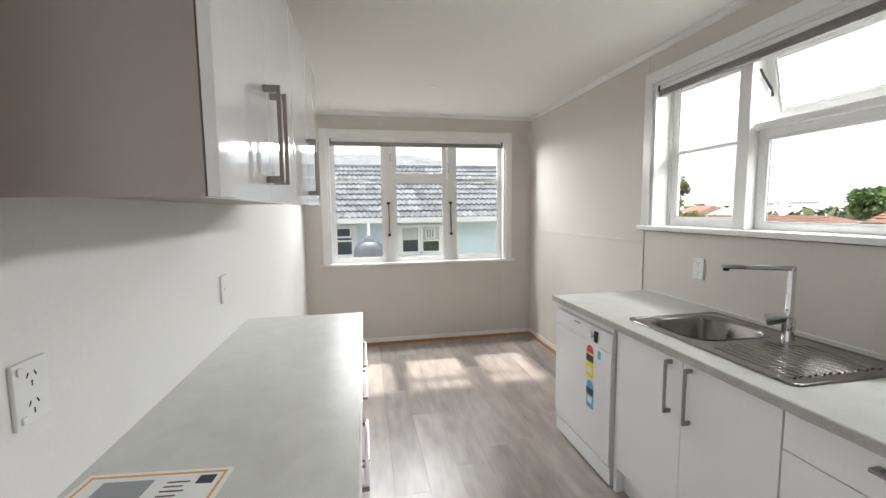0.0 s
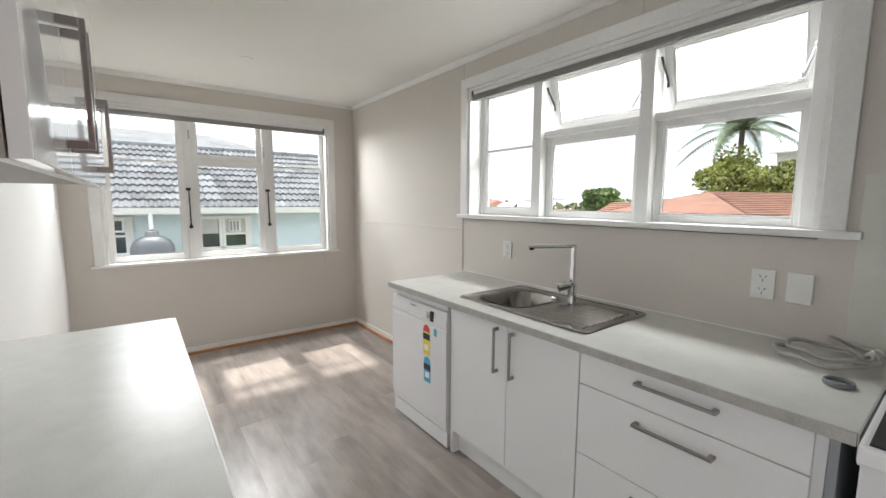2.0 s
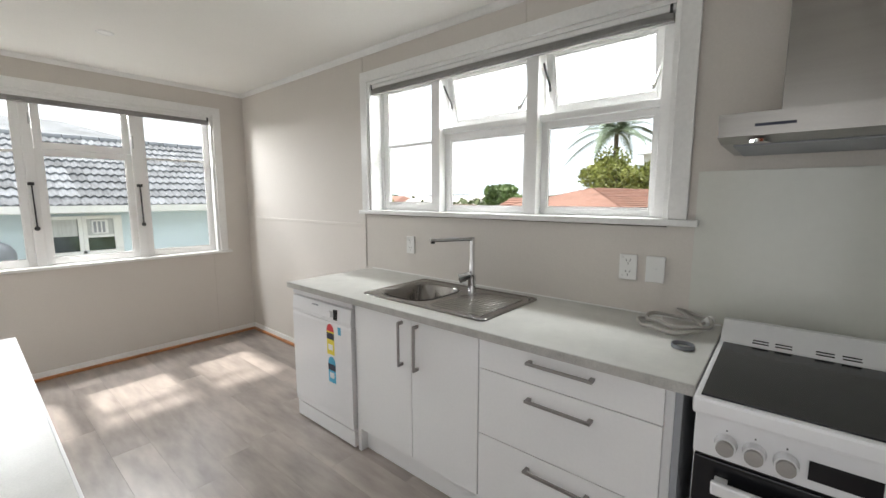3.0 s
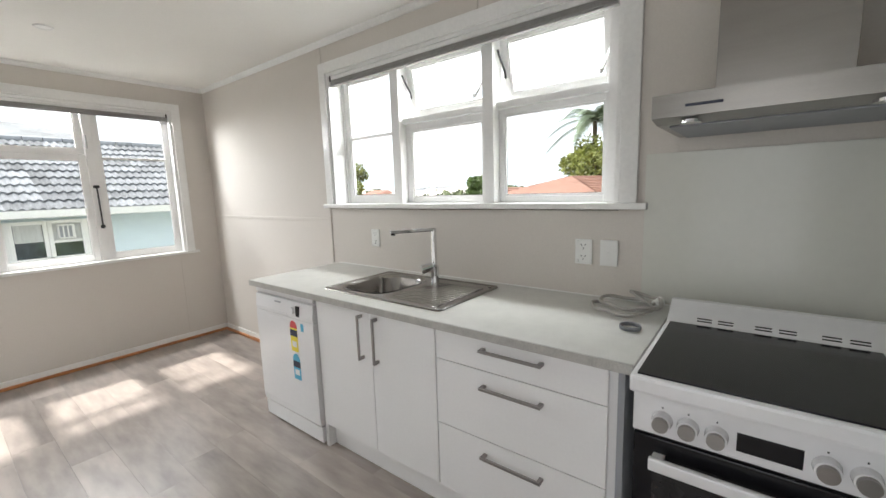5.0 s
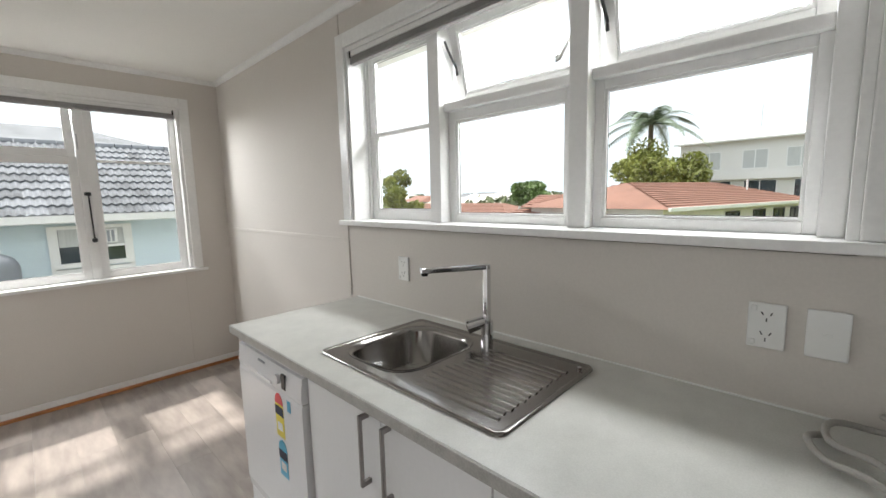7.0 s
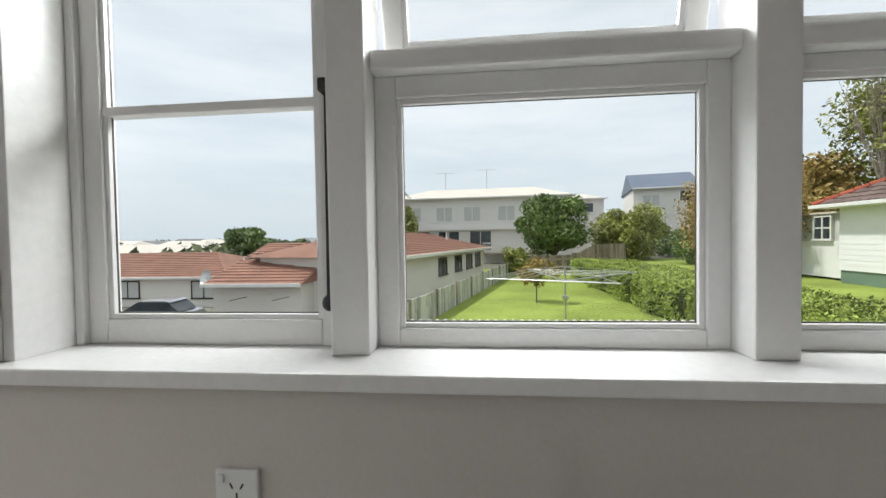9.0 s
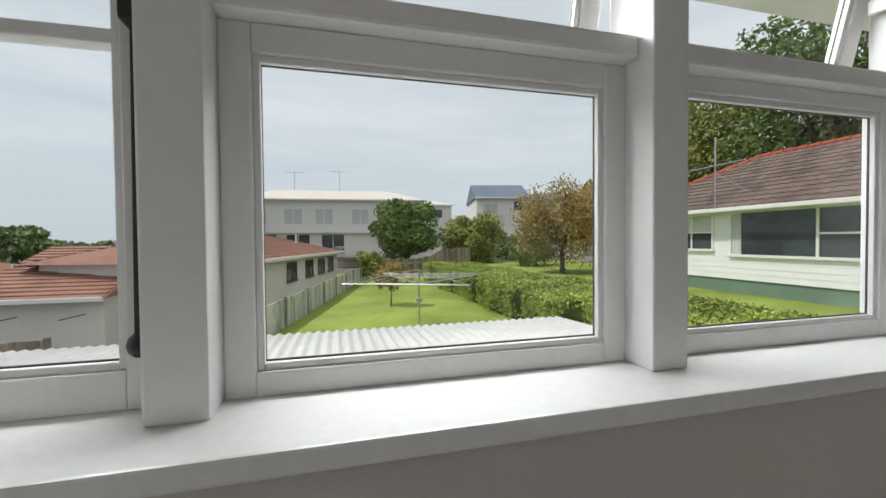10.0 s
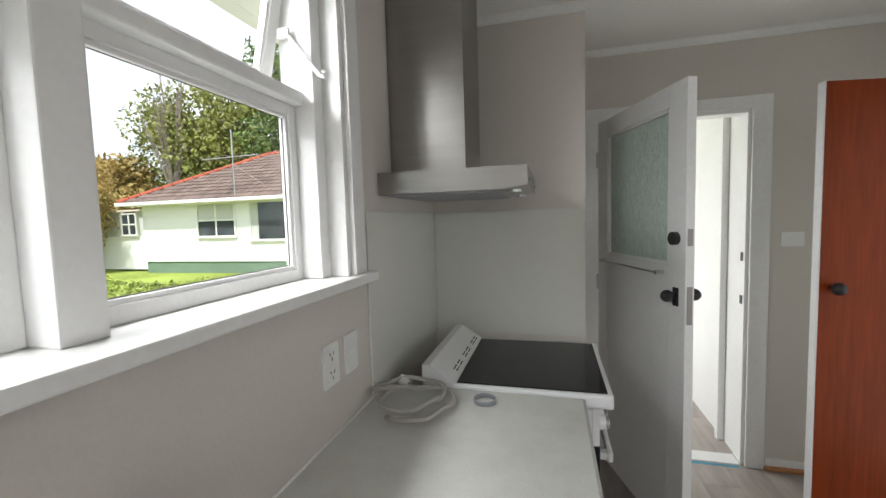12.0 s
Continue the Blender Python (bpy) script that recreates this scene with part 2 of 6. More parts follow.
M_CARWHITE = material("white_car_paint", (0.72, 0.74, 0.76), 0.2, vary=0.02, bump=0.0, coat=0.8)
M_GALV = material("galvanised_steel", (0.50, 0.50, 0.50), 0.4, 0.9, vary=0.08, bump=0.05)
M_TANK = material("grey_plastic_dome", (0.20, 0.21, 0.23), 0.5, vary=0.08, bump=0.05)
M_FARTREE = material("distant_foliage", (0.16, 0.185, 0.10), 0.9, vary=0.4, big=0.12, fine=0.9, bump=0.0, spec=0.1)
M_FARHOUSE = material("distant_house_wall", (0.58, 0.57, 0.55), 0.8, vary=0.15, big=0.02, fine=0.2, bump=0.0)
M_CONCRETE = material("grey_concrete", (0.38, 0.37, 0.35), 0.85, vary=0.15, big=0.5, fine=10, bump=0.3, spec=0.2)


# ---- mesh helpers ----
def thing(name, base, label, category, group="", kind=""):
    ob = new(name)
    ob.empty_display_size = 0.1
    ob.location = base
    return tagged(ob, label, category, group, kind)


def part(name, bm, mat, parent=None, label="", smooth=False):
    """Links a bmesh, whose corners are in world places, as one mesh object."""
    me = bpy.data.meshes.new(name)
    bm.to_mesh(me)
    bm.free()
    me.materials.append(mat)
    if smooth:
        for p in me.polygons:
            p.use_smooth = True
    ob = new(name, me)
    if parent is not None:
        ob.parent = parent
        if parent.data is None:
            ob.matrix_parent_inverse = Matrix.Translation(-parent.location)
    if label:
        ob["label"] = label
    return ob


def structure(name, bm, mat, label, category):
    return tagged(part(name, bm, mat), label, category, kind="structure")


def single(name, bm, mat, label, category, group="", smooth=False):
    return tagged(part(name, bm, mat, smooth=smooth), label, category, group)


def box(bm, x0, x1, y0, y1, z0, z1, bev=0.0, turn=None):
    r = bmesh.ops.create_cube(bm, size=1.0)
    vs = r["verts"]
    for v in vs:
        v.co = Vector(((x0 + x1) / 2 + v.co.x * (x1 - x0), (y0 + y1) / 2 + v.co.y * (y1 - y0), (z0 + z1) / 2 + v.co.z * (z1 - z0)))
    if bev > 0:
        es = list({e for v in vs for e in v.link_edges})
        out = bmesh.ops.bevel(bm, geom=es, offset=bev, segments=2, profile=0.6, affect="EDGES")
        vs = list({v for f in out["faces"] for v in f.verts} | {v for v in vs if v.is_valid})
    if turn is not None:
        bmesh.ops.transform(bm, matrix=turn, verts=[v for v in vs if v.is_valid])
    return bm


def B(x0, x1, y0, y1, z0, z1, bev=0.0, turn=None):
    return box(bmesh.new(), x0, x1, y0, y1, z0, z1, bev, turn)


def cyl(bm, p, q, r0, r1=None, n=16):
    p, q = Vector(p), Vector(q)
    d = q - p
    m = Matrix.Translation((p + q) / 2) @ d.to_track_quat("Z", "Y").to_matrix().to_4x4()
    bmesh.ops.create_cone(bm, cap_ends=True, segments=n, radius1=r0, radius2=r0 if r1 is None else r1, depth=d.length, matrix=m)
    return bm


def C(p, q, r0, r1=None, n=16):
    return cyl(bmesh.new(), p, q, r0, r1, n)


def tube(bm, points, r, n=8):
    """A round tube along a polyline."""
    pts = [Vector(p) for p in points]
    rings = []
    for i, p in enumerate(pts):
        d = (pts[min(i + 1, len(pts) - 1)] - pts[max(i - 1, 0)]).normalized()
        q = d.to_track_quat("Z", "Y")
        rings.append([bm.verts.new(p + q @ Vector((r * math.cos(a), r * math.sin(a), 0))) for a in (2 * math.pi * k / n for k in range(n))])
    for a, b in zip(rings, rings[1:]):
        for k in range(n):
            bm.faces.new((a[k], a[(k + 1) % n], b[(k + 1) % n], b[k]))
    bm.faces.new(rings[0][::-1])
    bm.faces.new(rings[-1])
    return bm


def prism(bm, outline, axis, a, b):
    """Extrudes a closed outline of 2D points along an axis from a to b."""
    def put(u, v, w):
        return {"x": (w, u, v), "y": (u, w, v), "z": (u, v, w)}[axis]
    lo = [bm.verts.new(put(u, v, a)) for u, v in outline]
    hi = [bm.verts.new(put(u, v, b)) for u, v in outline]
    n = len(outline)
    bm.faces.new(lo)
    bm.faces.new(hi[::-1])
    for i in range(n):
        bm.faces.new((lo[i], hi[i], hi[(i + 1) % n], lo[(i + 1) % n]))
    bmesh.ops.recalc_face_normals(bm, faces=bm.faces)
    return bm


def pieces(name, mesh, mat, parent, places):
    """Many objects on one mesh, as parts of a thing."""
    if not mesh.materials:
        mesh.materials.append(mat)
    inv = Matrix.Translation(-parent.location) if parent.data is None else Matrix.Identity(4)
    for m in places:
        ob = new(name, mesh)
        ob.parent = parent
        ob.matrix_parent_inverse = inv
        ob.matrix_basis = m


def mesh_of(name, bm):
    me = bpy.data.meshes.new(name)
    bm.to_mesh(me)
    bm.free()
    return me


def text_bars(parent, name, plane_x, y0, y1, z0, z1, rows, mat):
    for i in range(rows):
        z = z1 - (z1 - z0) * (i + 0.5) / rows
        h = (z1 - z0) / rows * 0.28
        part(name, B(plane_x - 0.0008, plane_x, y0, y1, z - h, z + h), mat, parent)


# ---- kitchen shell ----
XE, XW, YN, YS, ZC = 1.795, -0.69, 4.24, -1.28, 2.47
T = 0.14
EY0, EY1, EZ0, EZ1 = 0.255, 2.25, 1.30, 2.25      # opening over the sink
NX0, NX1, NZ0, NZ1 = -0.44, 1.49, 0.875, 2.22     # opening in the end wall
DX0, DX1, DZ1 = 0.12, 0.93, 2.06                  # doorway
bm = bmesh.new()
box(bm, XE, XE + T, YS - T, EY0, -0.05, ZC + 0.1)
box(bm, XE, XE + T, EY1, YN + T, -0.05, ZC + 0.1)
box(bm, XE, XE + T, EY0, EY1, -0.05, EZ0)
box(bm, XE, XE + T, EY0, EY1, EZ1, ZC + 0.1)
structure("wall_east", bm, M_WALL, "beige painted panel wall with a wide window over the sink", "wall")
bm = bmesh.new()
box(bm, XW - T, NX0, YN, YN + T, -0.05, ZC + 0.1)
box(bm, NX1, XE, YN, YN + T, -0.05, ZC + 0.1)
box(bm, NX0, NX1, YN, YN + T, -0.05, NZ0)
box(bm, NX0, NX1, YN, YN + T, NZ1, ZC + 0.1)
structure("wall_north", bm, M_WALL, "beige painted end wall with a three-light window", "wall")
# The gap from y -0.55 to 0.20 is assumed, added for the fill lamp.
bm = bmesh.new()
box(bm, XW - T, XW, 0.20, YN, -0.05, ZC + 0.1)
box(bm, XW - T, XW, -3.0, -0.55, -0.05, ZC + 0.1)
box(bm, XW - T, XW, -0.55, 0.20, 2.05, ZC + 0.1)
structure("wall_west", bm, M_WALLPALE, "plain pale painted wall behind the narrow bench", "wall")
bm = bmesh.new()
box(bm, XW, DX0, YS - 0.1, YS, -0.05, ZC + 0.1)
box(bm, DX1, 1.04, YS - 0.1, YS, -0.05, ZC + 0.1)
box(bm, DX0, DX1, YS - 0.1, YS, DZ1, ZC + 0.1)
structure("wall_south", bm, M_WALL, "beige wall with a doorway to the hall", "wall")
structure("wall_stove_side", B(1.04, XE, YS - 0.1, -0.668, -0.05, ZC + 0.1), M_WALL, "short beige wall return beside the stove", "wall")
# Assumed room behind that gap, never in view.
structure("wall_assumed_room", B(-3.2, -3.1, -3.0, YN, -0.05, ZC + 0.1), M_WALLPALE, "plain wall of an assumed unseen room to the west", "wall")
structure("floor_assumed_room", B(-3.1, XW - T, -3.0, YN, -0.12, 0.0), M_CONCRETE, "floor of an assumed unseen room to the west", "floor")
structure("ceiling", B(-3.2, XE + T, -3.1, YN + T, ZC, ZC + 0.1), M_CEIL, "flat off-white painted ceiling", "ceiling")
floor = structure("floor", B(XW - T, XE + T, -3.1, YN + T, -0.12, -0.006), M_CONCRETE, "grey-brown oak look vinyl plank floor", "floor")

# hall beyond the doorway
structure("wall_hall_west", B(0.02, 0.12, -3.0, YS - 0.1, -0.05, ZC + 0.05), M_TRIM, "white painted hall wall", "wall")
# Outer doorway out of view, assumed because the hall is bright.
bm = bmesh.new()
box(bm, 1.7, 1.8, -3.0, -2.75, -0.05, ZC + 0.05)
box(bm, 1.7, 1.8, -1.6, YS - 0.1, -0.05, ZC + 0.05)
box(bm, 1.7, 1.8, -2.75, -1.6, 2.15, ZC + 0.05)
box(bm, 1.7, 1.8, -2.75, -1.6, -0.05, 0.0)
structure("wall_hall_east", bm, M_TRIM, "white hall wall with an assumed outer doorway", "wall")
structure("wall_hall_end", B(0.02, 1.8, -3.1, -3.0, -0.05, ZC + 0.05), M_TRIM, "white hall end wall", "wall")
bm = bmesh.new()
hall_door = thing("cupboard_door", (0.125, -1.95, 0.0), "white flush hall cupboard door with a small dark knob", "door")
part("leaf", B(0.121, 0.150, -2.30, -1.62, 0.06, 2.02, 0.004), M_TRIM, hall_door)
part("moulding", B(0.121, 0.160, -2.36, -2.31, 0.0, 2.08, 0.004), M_TRIM, hall_door)
part("moulding", B(0.121, 0.160, -1.61, -1.56, 0.0, 2.08, 0.004), M_TRIM, hall_door)
knob = C((0.150, -2.24, 1.02), (0.175, -2.24, 1.02), 0.008)
bmesh.ops.create_uvsphere(knob, u_segments=12, v_segments=8, radius=0.018, matrix=Matrix.Translation((0.188, -2.24, 1.02)))
part("knob", knob, M_IRON, hall_door, "small dark round knob", smooth=True)
structure("threshold", B(DX0 + 0.02, DX1 - 0.02, YS - 0.1, YS + 0.01, -0.005, 0.012, 0.003), M_TRIM, "white door threshold strip", "threshold")

# skirting with quad, cornice, panel battens
def skirting(name, x0, x1, y0, y1, nx, ny):
    structure(name, B(x0, x1, y0, y1, 0.012, 0.066, 0.003), M_TRIM, "white painted skirting board", "skirting")
    structure(name + "_quad", B(x0 + min(0, nx * 0.020), x1 + max(0, nx * 0.020), y0 + min(0, ny * 0.020), y1 + max(0, ny * 0.020), 0.0, 0.024, 0.007), M_QUAD, "orange varnished timber quad at the floor", "quad")

skirting("baseboard_north", XW, XE, YN - 0.014, YN, 0, -1)
skirting("baseboard_east", XE - 0.014, XE, 2.24, YN - 0.016, -1, 0)
skirting("baseboard_south", XW, DX0 - 0.10, YS, YS + 0.014, 0, 1)
def cornice(name, axis, a, b, px, py):
    prof = [(0, 0), (0, -0.034), (0.010, -0.030), (0.026, -0.012), (0.030, 0)]
    bm = bmesh.new()
    if axis == "y":
        prism(bm, [(px[0] + px[1] * u, ZC + v) for u, v in prof], "y", a, b)
    else:
        prism(bm, [(py[0] + py[1] * u, ZC + v) for u, v in prof], "x", a, b)
    structure(name, bm, M_TRIM, "small white scotia cornice", "cornice")
cornice("trim_cornice_east", "y", -0.668, YN, (XE, -1), None)
cornice("trim_cornice_north", "x", XW, XE, None, (YN, -1))
cornice("trim_cornice_west", "y", YS, YN, (XW, 1), None)
cornice("trim_cornice_south", "x", XW, 1.04, None, (YS, 1))
cornice("trim_cornice_stove", "x", 1.04, XE, None, (-0.668, 1))
structure("trim_batten_rail", B(XE - 0.007, XE, 2.325, YN, 1.205, 1.230, 0.003), M_WALL, "thin horizontal panel batten", "batten")
structure("trim_batten_upright", B(XE - 0.007, XE, 2.297, 2.322, 0.90, 2.436, 0.003), M_WALL, "thin upright panel batten", "batten")
structure("trim_batten_head", B(XE - 0.006, XE, 0.97, 0.99, 2.33, 2.436, 0.002), M_WALL, "thin upright panel batten over the window", "batten")
structure("trim_batten_north", B(1.60, XE - 0.008, YN - 0.004, YN, 1.212, 1.224, 0.001), M_WALL, "thin horizontal panel joint", "batten")
structure("trim_joint_north", B(1.425, 1.435, YN - 0.003, YN, 0.078, 0.85, 0.001), M_WALL, "thin upright panel joint", "batten")


# ---- windows ----
def sash(parent, name, axis, at, a0, a1, z0, z1, w, t=0.035, turn=None, bottom=None, bar=None):
    """A glazed sash in the plane axis=at, its members butted; w is the width of its members."""
    bottom = bottom or w
    def bb(u0, u1, v0, v1, d0, d1, bev):
        return B(d0, d1, u0, u1, v0, v1, bev, turn) if axis == "x" else B(u0, u1, d0, d1, v0, v1, bev, turn)
    frame_ob = part(name, bb(a0, a0 + w, z0, z1, at - t / 2, at + t / 2, 0.003), M_SASH, parent)
    part("stile", bb(a1 - w, a1, z0, z1, at - t / 2, at + t / 2, 0.003), M_SASH, frame_ob)
    part("top_rail", bb(a0 + w, a1 - w, z1 - w, z1, at - t / 2, at + t / 2, 0.003), M_SASH, frame_ob)
    part("bottom_rail", bb(a0 + w, a1 - w, z0, z0 + bottom, at - t / 2, at + t / 2, 0.003), M_SASH, frame_ob)
    if bar:
        part("glazing_bar", bb(a0 + w, a1 - w, bar - 0.009, bar + 0.009, at - t / 2 + 0.004, at + t / 2, 0.003), M_SASH, frame_ob)
    # putty beads inside
    s = 1 if axis == "x" else 1
    for u0, u1, v0, v1 in ((a0 + w, a0 + w + 0.010, z0 + bottom, z1 - w), (a1 - w - 0.010, a1 - w, z0 + bottom, z1 - w), (a0 + w + 0.010, a1 - w - 0.010, z0 + bottom, z0 + bottom + 0.010), (a0 + w + 0.010, a1 - w - 0.010, z1 - w - 0.010, z1 - w)):
        part("bead", bb(u0, u1, v0, v1, at - t / 2 + 0.006, at + 0.002, 0.002), M_SASH, frame_ob)
    u0, u1, v0, v1 = a0 + w + 0.010, a1 - w - 0.010, z0 + bottom + 0.010, z1 - w - 0.010
    for p0, p1, q0, q1 in ((u0, u1, v0, v0 + 0.0022), (u0, u1, v1 - 0.0009, v1), (u0, u0 + 0.0007, v0 + 0.0022, v1 - 0.0009), (u1 - 0.0007, u1, v0 + 0.0022, v1 - 0.0009)):
        part("putty_line", bb(p0, p1, q0, q1, at - 0.002, at + 0.002, 0), M_RUBBER, frame_ob)
    g = part("pane", bb(a0 + w, a1 - w, z0 + bottom, z1 - w, at + 0.003, at + 0.006, 0), M_GLASS, frame_ob, "clear window glass")
    g.visible_shadow = False
    return frame_ob


def peg_stay(parent, p, q, w=0.016, holes=5):
    """A flat pierced iron bar with a hooked knob at its end."""
    p, q = Vector(p), Vector(q)
    bm = bmesh.new()
    d = q - p
    m = Matrix.Translation((p + q) / 2) @ d.to_track_quat("Z", "Y").to_matrix().to_4x4()
    box(bm, -w / 2, w / 2, -0.004, 0.004, -d.length / 2, d.length / 2, 0.002, m)
    ob = part("casement_stay", bm, M_IRON, parent, "black iron casement stay")
    bm = bmesh.new()
    bmesh.ops.create_uvsphere(bm, u_segments=10, v_segments=6, radius=w * 0.75, matrix=Matrix.Translation(q))
    part("stay_knob", bm, M_IRON, ob, smooth=True)
    part("stay_bracket", B(p.x - 0.022, p.x + 0.014, p.y - 0.03, p.y + 0.012, p.z - 0.010, p.z + 0.014, 0.004), M_IRON, ob)
    for i in range(holes):
        c = p + d * (0.15 + 0.16 * i)
        part("peg_hole", C(c + Vector((-0.006, -0.005, 0)), c + Vector((0.0005, -0.0005, 0)), 0.0032, n=8), M_GALV, ob)
    return ob


w1 = tagged(thing("window_1", (XE, 1.25, EZ0), "wide white timber window with two open top sashes", "window"), kind="structure")
ZSILL = 1.335
# lining of the opening
part("jamb_lining", B(XE - 0.002, XE + T + 0.03, EY0 - 0.0, EY0 + 0.022, ZSILL, EZ1, 0.002), M_TRIM, w1)
part("jamb_lining", B(XE - 0.002, XE + T + 0.03, EY1 - 0.022, EY1, ZSILL, EZ1, 0.002), M_TRIM, w1)
part("head_lining", B(XE - 0.002, XE + T + 0.03, EY0 + 0.022, EY1 - 0.022, EZ1 - 0.022, EZ1, 0.002), M_TRIM, w1)
part("window_sill", B(1.755, XE + T + 0.04, 0.137, 2.335, ZSILL - 0.028, ZSILL, 0.004), M_TRIM, w1, "deep glossy white sill board")
part("casing", B(XE - 0.018, XE, 0.18, EY0, ZSILL, EZ1 + 0.072, 0.004), M_TRIM, w1)
part("casing", B(XE - 0.018, XE, EY1, 2.318, ZSILL, EZ1 + 0.072, 0.004), M_TRIM, w1)
part("casing", B(XE - 0.018, XE, EY0, EY1, EZ1, EZ1 + 0.072, 0.004), M_TRIM, w1)
for a, b in ((0.277, 0.328), (0.922, 0.990), (1.613, 1.683)):
    part("mullion", B(1.850, XE + T + 0.02, a, b, ZSILL, EZ1 - 0.022, 0.004), M_SASH, w1)
part("outer_stop", B(1.900, XE + T + 0.02, 2.210, 2.228, ZSILL, EZ1 - 0.022, 0.003), M_SASH, w1)
# fixed lower lights and transoms
sash(w1, "fixed_sash", "x", 1.930, 0.328, 0.922, ZSILL, 1.836, 0.030, bottom=0.034)
sash(w1, "fixed_sash", "x", 1.930, 0.990, 1.613, ZSILL, 1.836, 0.040, bottom=0.034)
for a, b in ((0.328, 0.922), (0.990, 1.613)):
    part("transom", B(1.880, XE + T + 0.02, a, b, 1.836, 1.872, 0.006), M_SASH, w1)
sash(w1, "casement_sash", "x", 1.930, 1.683, 2.210, ZSILL, EZ1 - 0.022, 0.040, bottom=0.050, bar=1.800)
# awning sashes, swung out at the foot
for a, b in ((0.332, 0.918), (0.994, 1.609)):
    hinge = Matrix.Translation((1.925, 0, EZ1 - 0.030)) @ Matrix.Rotation(radians(-13), 4, "Y") @ Matrix.Translation((-1.925, 0, -(EZ1 - 0.030)))
    sash(w1, "awning_sash", "x", 1.930, a, b, 1.876, EZ1 - 0.030, 0.040, turn=hinge)
    # hook stays on the side posts
    for yy, s in ((b - 0.012, 1), (a + 0.012, -1)):
        m = M_IRON if s > 0 else M_PLASTIC
        bm = bmesh.new()
        tube(bm, [(1.918, yy - 0.002, 2.035), (1.868, yy, 1.972), (1.815, yy + 0.004, 1.906), (1.800, yy + 0.004, 1.900), (1.797, yy + 0.004, 1.911), (1.806, yy + 0.004, 1.917)] if s < 0 else [(1.97, yy, 2.02), (1.90, yy, 2.10), (1.878, yy, 2.135)], 0.0058, 7)
        st = part("fanlight_stay", bm, m, w1, "hooked fanlight stay")
        part("stay_plate", B(1.908 if s < 0 else 1.955, 1.945 if s < 0 else 1.992, yy - 0.006, yy + 0.006, 2.02 if s < 0 else 2.005, 2.05 if s < 0 else 2.035, 0.003), m, st)
peg_stay(w1, (1.900, 1.697, 1.815), (1.900, 1.700, 1.420), 0.022)
# rolled up venetian blind
def blind(name, axis, at, a0, a1, z1, label):
    c = (at, (a0 + a1) / 2, z1) if axis == "x" else ((a0 + a1) / 2, at, z1)
    t = thing(name, c, label, "blind")
    def bb(u0, u1, d0, d1, v0, v1, bev):
        return B(at + d0, at + d1, u0, u1, v0, v1, bev) if axis == "x" else B(u0, u1, at + d0, at + d1, v0, v1, bev)
    part("head_rail", bb(a0, a1, -0.016, 0.016, z1 - 0.024, z1, 0.002), M_TRIM, t, "white head rail")
    for i in range(6):
        part("slat", bb(a0 + 0.008, a1 - 0.008, -0.013, 0.013, z1 - 0.029 - 0.0045 * i, z1 - 0.0262 - 0.0045 * i, 0), M_BLIND, t)
    part("bottom_rail", bb(a0 + 0.006, a1 - 0.006, -0.014, 0.014, z1 - 0.066, z1 - 0.054, 0.002), M_BLIND, t)
    for u in (a0 + 0.01, a1 - 0.022):
        part("bracket", bb(u, u + 0.012, -0.020, -0.0165, z1 - 0.034, z1 + 0.002, 0.001), M_BLACK, t)
    return t
blind("venetian_blind", "x", 1.815, EY0 + 0.024, EY1 - 0.024, EZ1 - 0.024, "grey venetian blind drawn fully up over the sink")

w2 = tagged(thing("window_2", (0.5, YN, NZ0), "white timber three-light window in the end wall", "window"), kind="structure")
NS = 0.893
part("jamb_lining", B(NX0, NX0 + 0.022, YN - 0.002, YN + T + 0.03, NS, NZ1, 0.002), M_TRIM, w2)
part("jamb_lining", B(NX1 - 0.022, NX1, YN - 0.002, YN + T + 0.03, NS, NZ1, 0.002), M_TRIM, w2)
part("head_lining", B(NX0 + 0.022, NX1 - 0.022, YN - 0.002, YN + T + 0.03, NZ1 - 0.022, NZ1, 0.002), M_TRIM, w2)
part("window_sill", B(-0.535, 1.595, YN - 0.035, YN + T + 0.04, NS - 0.024, NS, 0.004), M_TRIM, w2, "white sill board")
part("casing", B(-0.512, NX0, YN - 0.018, YN, NS, NZ1 + 0.075, 0.004), M_TRIM, w2)
part("casing", B(NX1, 1.562, YN - 0.018, YN, NS, NZ1 + 0.075, 0.004), M_TRIM, w2)
part("casing", B(NX0, NX1, YN - 0.018, YN, NZ1, NZ1 + 0.075, 0.004), M_TRIM, w2)
for a, b in ((0.162, 0.222), (0.832, 0.892)):
    part("mullion", B(a, b, YN + 0.045, YN + T + 0.02, NS, NZ1 - 0.022, 0.004), M_SASH, w2)
sash(w2, "casement_sash", "y", 4.320, -0.418, 0.162, NS, NZ1 - 0.022, 0.042, bottom=0.050, bar=1.775)
sash(w2, "casement_sash", "y", 4.320, 0.892, 1.468, NS, NZ1 - 0.022, 0.042, bottom=0.050, bar=1.775)
sash(w2, "fixed_sash", "y", 4.320, 0.222, 0.832, NS, 1.800, 0.042, bottom=0.050)
sash(w2, "awning_sash", "y", 4.322, 0.226, 0.828, 1.803, NZ1 - 0.024, 0.042)
peg_stay(w2, (0.185, 4.275, 1.53), (0.188, 4.275, 1.19), 0.024)
peg_stay(w2, (0.868, 4.275, 1.53), (0.872, 4.275, 1.19), 0.024)
part("catch", B(0.205, 0.219, 4.258, 4.284, 1.98, 2.06, 0.003), M_GALV, w2)
part("catch", B(0.834, 0.846, 4.258, 4.284, 1.85, 1.96, 0.003), M_GALV, w2)
blind("venetian_blind", "y", 4.258, NX0 + 0.024, NX1 - 0.024, NZ1 - 0.024, "grey venetian blind drawn fully up in the end window")

